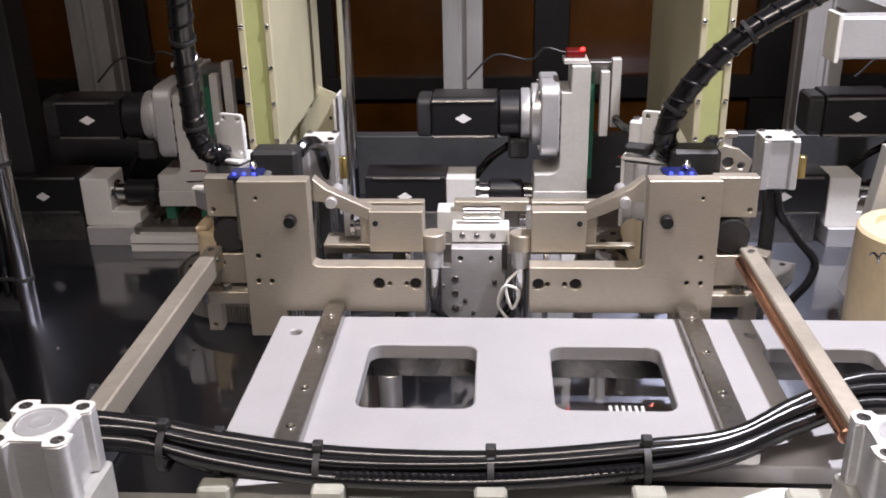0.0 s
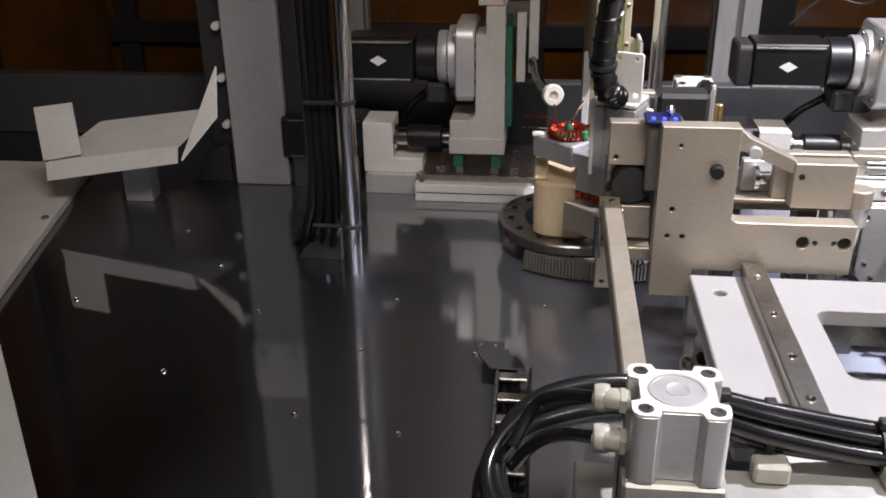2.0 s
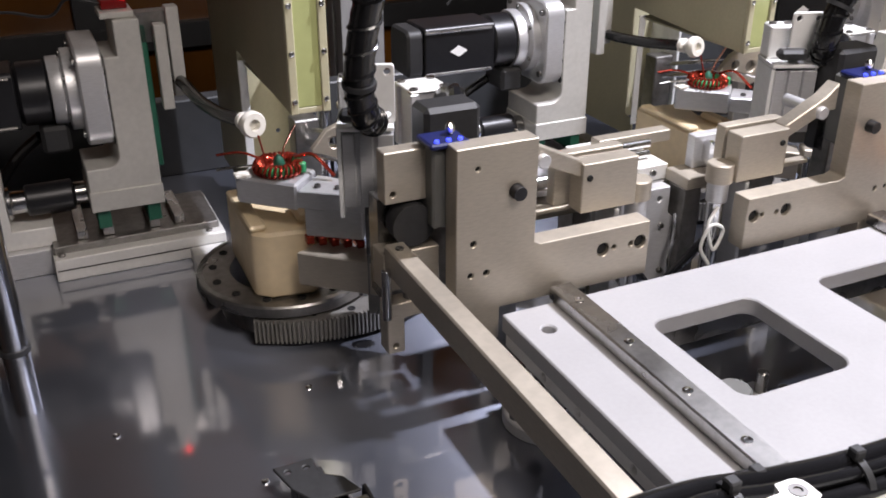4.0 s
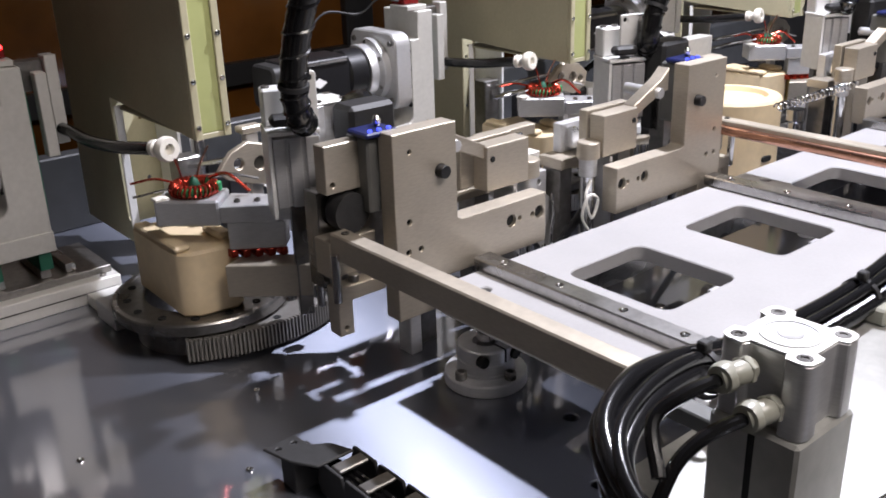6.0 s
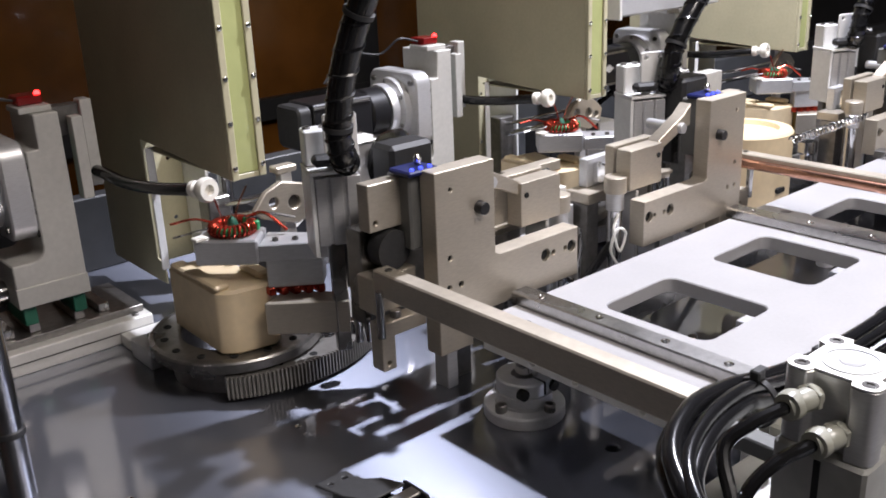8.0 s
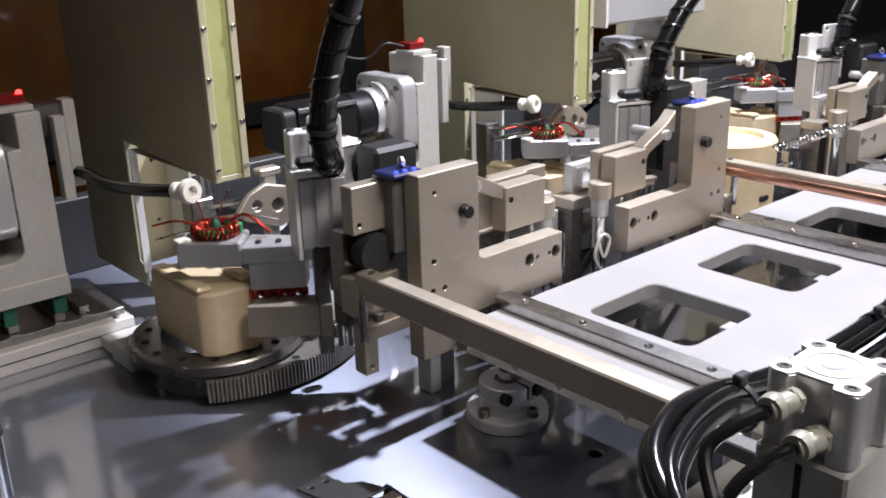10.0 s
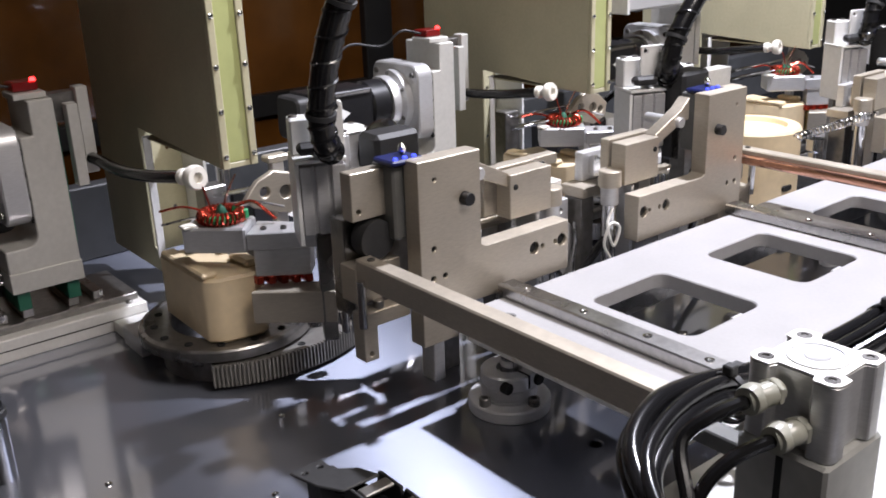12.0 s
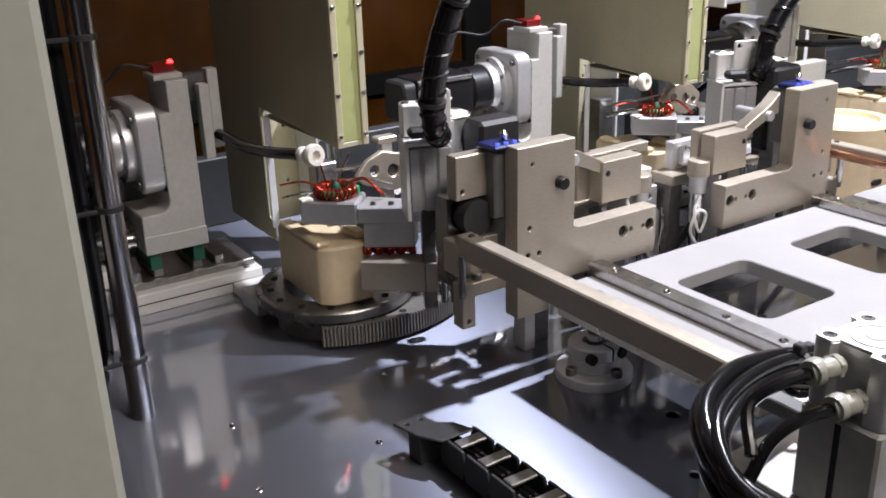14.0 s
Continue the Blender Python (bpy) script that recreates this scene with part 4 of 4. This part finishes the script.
def compact_cylinder(cx, cy, top, h, label, side):
    th = thing("compact_cylinder", (cx, cy, top - h), label, "air cylinder", "compact cylinders")
    a, b, w = 0.0265, 0.0125, 0.021
    prof = []
    for k in range(4):
        t = math.pi / 2 * k
        corner = [(a, -b), (w, -b + 0.002), (w, b - 0.002), (a, b)] + [(a - 0.006 + 0.006 * math.cos(radians(q)), a - 0.006 + 0.006 * math.sin(radians(q))) for q in (0, 30, 60, 90)]
        prof += [(cx + px * math.cos(t) - py * math.sin(t), cy + px * math.sin(t) + py * math.cos(t)) for px, py in corner]
    bolts = [(cx + sx * 0.0192, cy + sy * 0.0192) for sx in (-1, 1) for sy in (-1, 1)]
    body = part("barrel", prism(prof, "z", top - h, top - 0.001, (), 0.0008), ALU, th)
    cap = part("end_face", prism(prof, "z", top - 0.0008, top, [circle(x, y, 0.0046) for x, y in bolts], 0), ALU_PALE, th)
    part("face_ring", turned([(0.0165, 0), (0.0165, 0.0008), (0.0145, 0.0008), (0.0145, 0.0002), (0.007, 0.0002), (0.0068, 0.0005), (0.006, 0.0002)], (cx, cy, top), "z", 36), ALU, cap)
    for x, y in bolts:
        part("bolt", turned([(0.0042, -0.0008), (0.0042, 0.0002), (0.0022, 0.0002), (0.0022, -0.0006)], (x, y, top), "z", 14), STEEL_DARK, cap)
    for dy, z in ((0.008, top - 0.014), (-0.009, top - 0.03)):
        x0 = cx + side * 0.0262
        q = [(x0 - side * 0.001, cy + dy, z), (x0 + side * 0.006, cy + dy, z), (x0 + side * 0.011, cy + dy + 0.0015, z - 0.0005), (x0 + side * 0.0165, cy + dy + 0.005, z - 0.002)]
        f = part("fitting", hose(q, 0.0068, 14, 5), CLOUDY, th, "cloudy plastic elbow fitting")
        part("collar", turned([(0.0078, -0.003), (0.0086, 0.0), (0.0086, 0.004), (0.0078, 0.006)], (x0 + side * 0.0145 - 0.0015, cy + dy + 0.004, z - 0.0015), "x", 16), CLOUDY, f)
        part("thread", cyl((x0 + side * 0.003 - 0.002, cy + dy, z), 0.0082, 0.004, "x", 6), CLOUDY, f)
        part("air_hose", hose([(x0 + side * 0.0165, cy + dy + 0.005, z - 0.002), (x0 + side * 0.036, cy + dy + 0.014, z - 0.008), (x0 + side * 0.052, cy + dy + 0.02, z - 0.02), (x0 + side * 0.066, cy + 0.012, z - 0.04)], 0.004, 10), RUBBER, th, "black air hose")
    block = part("mount_block", box(cx - 0.029, cx + 0.029, cy - 0.027, cy + 0.027, 0.0952, top - h - 0.0002, 0.002), BEAM, th, "plain grey mounting block")
    part("slot", box(cx - 0.0294, cx - 0.0288, cy - 0.002, cy + 0.002, 0.1, top - h - 0.004, 0), SLOT, block)
    return th


compact_cylinder(-0.249, 0.551, 0.21, 0.046, "aluminium compact air cylinder with milky hose fittings", -1)
compact_cylinder(0.286, 0.551, 0.21, 0.046, "aluminium compact air cylinder at the far end of the beam", 1)
beam = thing("front_beam", (0.1, 0.58, 0.08), "bright aluminium beam along the front of the plate", "beam")
part("top_plate", box(-0.3, 1.2, 0.47, 0.634, 0.068, 0.095, 0.0015), BEAM, beam)
part("front_rail", box(-0.165, 1.2, 0.6345, 0.664, 0.055, 0.088, 0.002), ALU_PALE, beam)
part("web", box(-0.28, 1.2, 0.53, 0.6, 0.0, 0.0678, 0.001), ALU, beam)
for x in (-0.17, -0.085, 0.035, 0.15, 0.26):
    part("cable_tab", box(x - 0.012, x + 0.012, 0.618, 0.634, 0.0952, 0.11, 0.002), CLOUDY, beam, "cloudy plastic cable mount")

# harness along the front
bundle = [(-0.2, 0.484, 0.112), (-0.25, 0.488, 0.112), (-0.305, 0.5, 0.114), (-0.345, 0.53, 0.122), (-0.353, 0.566, 0.135), (-0.33, 0.602, 0.147), (-0.284, 0.624, 0.15), (-0.225, 0.636, 0.14), (-0.165, 0.64, 0.122), (-0.08, 0.645, 0.108), (0.035, 0.646, 0.108), (0.15, 0.652, 0.114), (0.215, 0.665, 0.12), (0.27, 0.69, 0.13), (0.33, 0.71, 0.14), (0.42, 0.70, 0.14)]
har = thing("cable_harness", (0, 0.65, 0.11), "bundle of black hoses tied along the front beam", "cable bundle")
offs = ((0, 0, 0), (0.004, 0.012, 0.003), (-0.004, -0.011, 0.003), (0.002, 0.006, 0.011), (-0.002, -0.005, 0.012), (0.0, 0.003, -0.010), (0.004, 0.011, -0.007))
for i, (ox, oy, oz) in enumerate(offs):
    wob = random.Random(i)
    pts = [(x + ox, y + oy + wob.uniform(-0.0025, 0.0025), z + oz + wob.uniform(-0.002, 0.002)) for x, y, z in bundle]
    part("hose", hose(pts, 0.0062 if i < 4 else 0.0048, 12, 10, 0.0), RUBBER, har)
part("spiral_hose", hose([(x, y - 0.013, z + 0.006) for x, y, z in bundle[9:12]], 0.004, 8, 40, 0.0012), RUBBER, har, "corrugated hose")
for x, y, z in ((-0.17, 0.649, 0.117), (-0.095, 0.646, 0.108), (0.035, 0.646, 0.107), (0.15, 0.652, 0.113), (-0.205, 0.632, 0.134)):
    tie = part("cable_tie", turned([(0.0178, -0.0025), (0.0178, 0.0025), (0.016, 0.0025), (0.016, -0.0025), (0.0178, -0.0025)], (x, y, z + 0.002), "x", 20, closed=False), PLASTIC, har)
    part("tie_head", box(x - 0.004, x + 0.004, y - 0.004, y + 0.004, z + 0.019, z + 0.026, 0.001), PLASTIC, tie)

# ---- shaft flange, cable chain ----
fx, fy = -0.151, 0.901
fl = thing("shaft_flange", (fx, fy, 0), "round machined shaft flange bolted to the deck", "flange")
part("disc", turned([(0.038, 0.0), (0.039, 0.001), (0.039, 0.0105), (0.038, 0.012), (0.028, 0.0135), (0.028, 0.016)], (fx, fy, 0), "z", 56), ALU, fl)
hub = part("hub", turned([(0.0268, 0.0162), (0.0268, 0.0255), (0.0255, 0.0262), (0.0255, 0.0272), (0.0268, 0.028), (0.0268, 0.039), (0.0255, 0.0405), (0.0125, 0.0405), (0.012, 0.034)], (fx, fy, 0), "z", 48), ALU, fl)
part("hub_split", box(fx - 0.001, fx + 0.001, fy - 0.0274, fy - 0.0125, 0.028, 0.0408, 0), SLOT, hub)
part("shaft", cyl((fx, fy, 0.0), 0.0085, 0.083), CHROME, fl)
for a in (92, 182, 272, 2):
    x, y = fx + 0.0318 * math.cos(radians(a)), fy + 0.0318 * math.sin(radians(a))
    part("bolt", turned([(0.0056, 0), (0.0056, 0.007), (0.005, 0.0078), (0.0034, 0.0078), (0.003, 0.004)], (x, y, 0.0122), "z", 14), STEEL_DARK, fl)
part("clamp_screw", cyl((fx - 0.022, fy - 0.024, 0.033), 0.0055, 0.008, "y", 12), SLOT, hub)
part("clamp_screw", cyl((fx + 0.012, fy - 0.029, 0.033), 0.0055, 0.006, "y", 12), SLOT, hub)

chain = thing("cable_chain", (-0.36, 0.8, 0), "black plastic cable chain with grey cross bars on the deck", "cable chain")
for i in range(10):
    y = 0.838 - 0.034 * i
    x = -0.35 + 0.0004 * i
    for sx in (-0.0165, 0.0145):
        part("link_side", prism([(y - 0.012, 0.002), (y + 0.017, 0.002), (y + 0.021, 0.012), (y + 0.017, 0.03), (y - 0.012, 0.03), (y - 0.016, 0.018)], "x", x + sx, x + sx + 0.003, (), 0.0006), PLASTIC, chain)
    part("link_floor", box(x - 0.0132, x + 0.0142, y - 0.012, y + 0.012, 0.002, 0.004, 0), PLASTIC, chain)
    part("cross_bar", box(x - 0.0132, x + 0.0142, y - 0.0065, y + 0.0055, 0.0275, 0.031, 0.001), STEEL_DARK, chain, "grey cross bar")
part("end_bracket", prism([(-0.372, 0.848), (-0.338, 0.848), (-0.346, 0.868), (-0.36, 0.878), (-0.361, 0.897), (-0.391, 0.897), (-0.384, 0.868)], "z", 0.0295, 0.032, [circle(-0.382, 0.888, 0.0025, 8), circle(-0.368, 0.888, 0.0025, 8)]), PLASTIC, chain)
part("end_post", box(-0.381, -0.356, 0.868, 0.888, 0.0, 0.0293), PLASTIC, chain)
for k in range(3):
    part("chain_cable", hose([(-0.366 + 0.006 * k, 0.87, 0.02), (-0.358 + 0.006 * k, 0.84, 0.02), (-0.354 + 0.006 * k, 0.72, 0.016), (-0.352 + 0.006 * k, 0.55, 0.012)], 0.003, 8), RUBBER, chain)

# ---- spring and drum beside the second bracket ----
spring = [(0.42 + 0.0013 * i, 0.962 + 0.0052 * math.cos(i * 0.785), 0.152 + 0.0052 * math.sin(i * 0.785)) for i in range(150)]
piece("coil_spring", hose(spring, 0.0012, 6, 2), CHROME, spring[0], "bright steel tension spring", "spring")
dr = thing("winding_drum", (0.53, 1.1, 0), "smooth cream drum behind the bracket", "drum")
part("drum", turned([(0.066, 0), (0.07, 0.002), (0.07, 0.128), (0.067, 0.132), (0.05, 0.133), (0.048, 0.126)], (0.53, 1.1, 0), "z", 56), NYLON, dr)
part("window", prism(rounded(0.51, 0.53, 0.045, 0.053, 0.003), "y", 1.0275, 1.0315, (), 0), SLOT, dr)
part("neck", turned([(0.01, 0), (0.01, 0.03), (0.014, 0.034), (0.014, 0.05)], (0.59, 1.03, 0.06), "z", 16), CHROME, dr)
guard = part("inclined_guard", prism([(0.49, 0.0), (0.6, 0.0), (0.6, 0.2), (0.517, 0.2), (0.497, 0.045)], "y", 1.19, 1.215, ()), SERVO, dr, "pale sloping guard plate")
for gx0 in (0.512, 0.55):
    screw(guard, (gx0, 1.19, 0.03), "y", 0.0035)
drain = [(0.36, 1.1, 0.176), (0.366, 1.095, 0.15), (0.388, 1.09, 0.12), (0.408, 1.085, 0.095), (0.402, 1.08, 0.07), (0.385, 1.085, 0.04), (0.38, 1.09, 0.006)]
piece("drain_hose", hose(drain, 0.005, 10), RUBBER, drain[-1], "black hose hanging from the small air cylinder to the deck", "hose")
pf = thing("overhead_profile", (0.6, 1.32, 0.25), "bright aluminium profile mounted beside the third motor", "profile")
part("profile", box(0.475, 0.75, 1.3, 1.34, 0.288, 0.342, 0.003), ALU, pf)
part("profile_lip", box(0.472, 0.478, 1.296, 1.344, 0.284, 0.346, 0.001), ALU_PALE, pf)
part("hanger", box(0.6, 0.64, 1.34, 1.69, 0.3, 0.33, 0.002), ALU, pf)

for dx in (0, 0.5):
    sb = thing("stop_block", (-0.35 + dx, 1.27, 0), "small aluminium stop block with two screws on the deck", "block", "stop blocks")
    part("block", box(-0.372 + dx, -0.33 + dx, 1.245, 1.295, 0.0, 0.022, 0.001), ALU, sb)
    for y in (1.256, 1.284):
        screw(sb, (-0.351 + dx, y, 0.022), "z", 0.005, 1)
    part("spacer", box(-0.368 + dx, -0.31 + dx, 1.2955, 1.334, 0.0, 0.014, 0.001), ALU_PALE, sb)

# ---- left side: guide rod, cable bundle, grey column, tray, enclosure post ----
br = thing("guide_rod", (-0.18, 1.402, 0), "chromed upright guide rod behind the clamp bracket", "rod")
part("rod", cyl((-0.18, 1.402, 0), 0.0095, 1.3, seg=28), CHROME, br)
part("collar", cyl((-0.18, 1.402, 0), 0.018, 0.02, seg=28), STEEL, br)
gr = thing("guide_rod", (-0.554, 1.1, 0), "long chromed guide rod standing on the deck", "rod")
part("rod", cyl((-0.554, 1.1, 0), 0.0112, 1.5, seg=28), CHROME, gr)
for z in (0.06, 0.21, 0.36):
    part("tie", turned([(0.0128, 0), (0.0128, 0.005), (0.0113, 0.005), (0.0113, 0.0), (0.0128, 0)], (-0.554, 1.1, z), "z", 20, closed=False), PLASTIC, gr)
    part("tie_tail", box(-0.6, -0.562, 1.094, 1.098, z, z + 0.004, 0.0008), PLASTIC, gr)
cb = thing("hanging_cables", (-0.59, 1.12, 0), "bundle of black cables strapped along the guide rod", "cable bundle")
for i in range(7):
    ox, oy = -0.572 - 0.0095 * (i % 4), 1.112 + 0.012 * (i // 4)
    part("cable", hose([(ox, oy, 1.4), (ox, oy, 0.6), (ox - 0.001, oy, 0.3), (ox, oy, 0.12), (ox - 0.004 - 0.003 * i, oy + 0.005, 0.05), (ox - 0.02 - 0.006 * i, oy + 0.03 + 0.006 * i, 0.008)], 0.0055, 10, 6), RUBBER, cb)
fb = thing("foot_bracket", (-0.61, 1.14, 0), "black foot bracket with a small bright tab", "bracket")
part("foot", prism([(-0.632, 0.0), (-0.575, 0.0), (-0.575, 0.6), (-0.608, 0.6), (-0.608, 0.03), (-0.625, 0.012)], "y", 1.13, 1.16, ()), PLASTIC, fb)
part("tab", prism([(-0.618, 0.0), (-0.604, 0.0), (-0.604, 0.018), (-0.618, 0.018)], "y", 1.19, 1.193, ()), CHROME, fb)
co = thing("grey_column", (-0.75, 1.42, 0), "tall grey painted column with black hinges along its edge", "column")
part("column", box(-0.79, -0.708, 1.38, 1.46, 0.0, 1.5, 0.002), POST_GREY, co)
part("black_edge", box(-0.707, -0.668, 1.39, 1.45, 0.0, 1.5, 0.002), PLASTIC, co)
part("back_edge", box(-0.83, -0.791, 1.40, 1.46, 0.0, 1.5, 0.002), PLASTIC, co)
part("foot", prism([(-0.86, 0), (-0.8, 0), (-0.8, 0.06), (-0.83, 0.05)], "y", 1.39, 1.45), PLASTIC, co)
part("joint_plate", box(-0.792, -0.706, 1.377, 1.3798, 0.275, 0.38, 0.001), ALU, co)
for z in (0.09, 0.16, 0.235):
    part("hinge_screw", cyl((-0.8, 1.386, z), 0.006, 0.012, "y", 10), ALU_PALE, co)
for x in (-0.775, -0.725):
    screw(co, (x, 1.377, 0.295), "y", 0.006)
ty = thing("sheet_tray", (-0.9, 1.25, 0.05), "white bent sheet-metal tray with raised flaps", "tray")
def sheet(corners, t=0.0025):
    bm = bmesh.new()
    vs = [bm.verts.new(c) for c in corners]
    f = bm.faces.new(vs)
    n = Vector(f.normal) if f.normal.length else Vector((0, 0, 1))
    f.normal_update()
    ext = bmesh.ops.extrude_face_region(bm, geom=[f])
    for g in ext["geom"]:
        if isinstance(g, bmesh.types.BMVert):
            g.co += f.normal * t
    bmesh.ops.recalc_face_normals(bm, faces=bm.faces[:])
    return bm
part("floor_sheet", sheet([(-1.005, 1.24, 0.078), (-0.815, 1.24, 0.107), (-0.80, 1.36, 0.125), (-0.98, 1.36, 0.10)]), TRAY, ty)
part("front_lip", sheet([(-1.008, 1.237, 0.052), (-0.818, 1.237, 0.083), (-0.815, 1.237, 0.108), (-1.005, 1.237, 0.079)]), TRAY, ty)
part("left_flap", sheet([(-1.01, 1.24, 0.08), (-0.955, 1.242, 0.09), (-0.96, 1.25, 0.16), (-1.015, 1.25, 0.152)]), TRAY, ty)
part("right_flap", sheet([(-0.812, 1.235, 0.088), (-0.766, 1.26, 0.142), (-0.774, 1.30, 0.2), (-0.80, 1.3, 0.14)]), TRAY, ty)
part("leg", box(-0.93, -0.89, 1.3, 1.33, 0.0, 0.09), POST_GREY, ty)
side = thing("window_2", (-1.35, 1.2, 0), "amber acrylic side window in dark frames", "window", kind="structure")
for y0, y1 in ((0.75, 1.22), (1.28, 1.66), (1.72, 2.2)):
    part("pane", box(-1.36, -1.354, y0, y1, -0.1, 1.4, 0.001), AMBER, side)
for y0, y1 in ((0.7, 0.75), (1.22, 1.28), (1.66, 1.72)):
    part("window_frame", box(-1.375, -1.335, y0, y1, -0.1, 1.4, 0.002), FRAME, side)
# plate with a pale colour that stands in for a bright window reflection
lg = thing("side_ledge", (-1.12, 1.1, 0), "pale ledge along the end of the deck, in place of a bright reflection", "ledge")
part("ledge_plate", prism([(-1.33, 1.42), (-1.035, 1.42), (-0.925, 0.88), (-1.33, 0.8)], "z", 0.0005, 0.012, ()), ALU_PALE, lg)
for x, y in ((-1.0, 1.2), (-0.97, 1.02), (-1.2, 1.3)):
    screw(lg, (x, y, 0.012), "z", 0.005, 1)
ep = thing("enclosure_post", (-0.77, 0.56, -0.9), "pale grey-green painted enclosure post", "post")
part("post", box(-0.86, -0.687, 0.54, 0.608, -0.9, 1.7, 0.003), PANEL, ep)
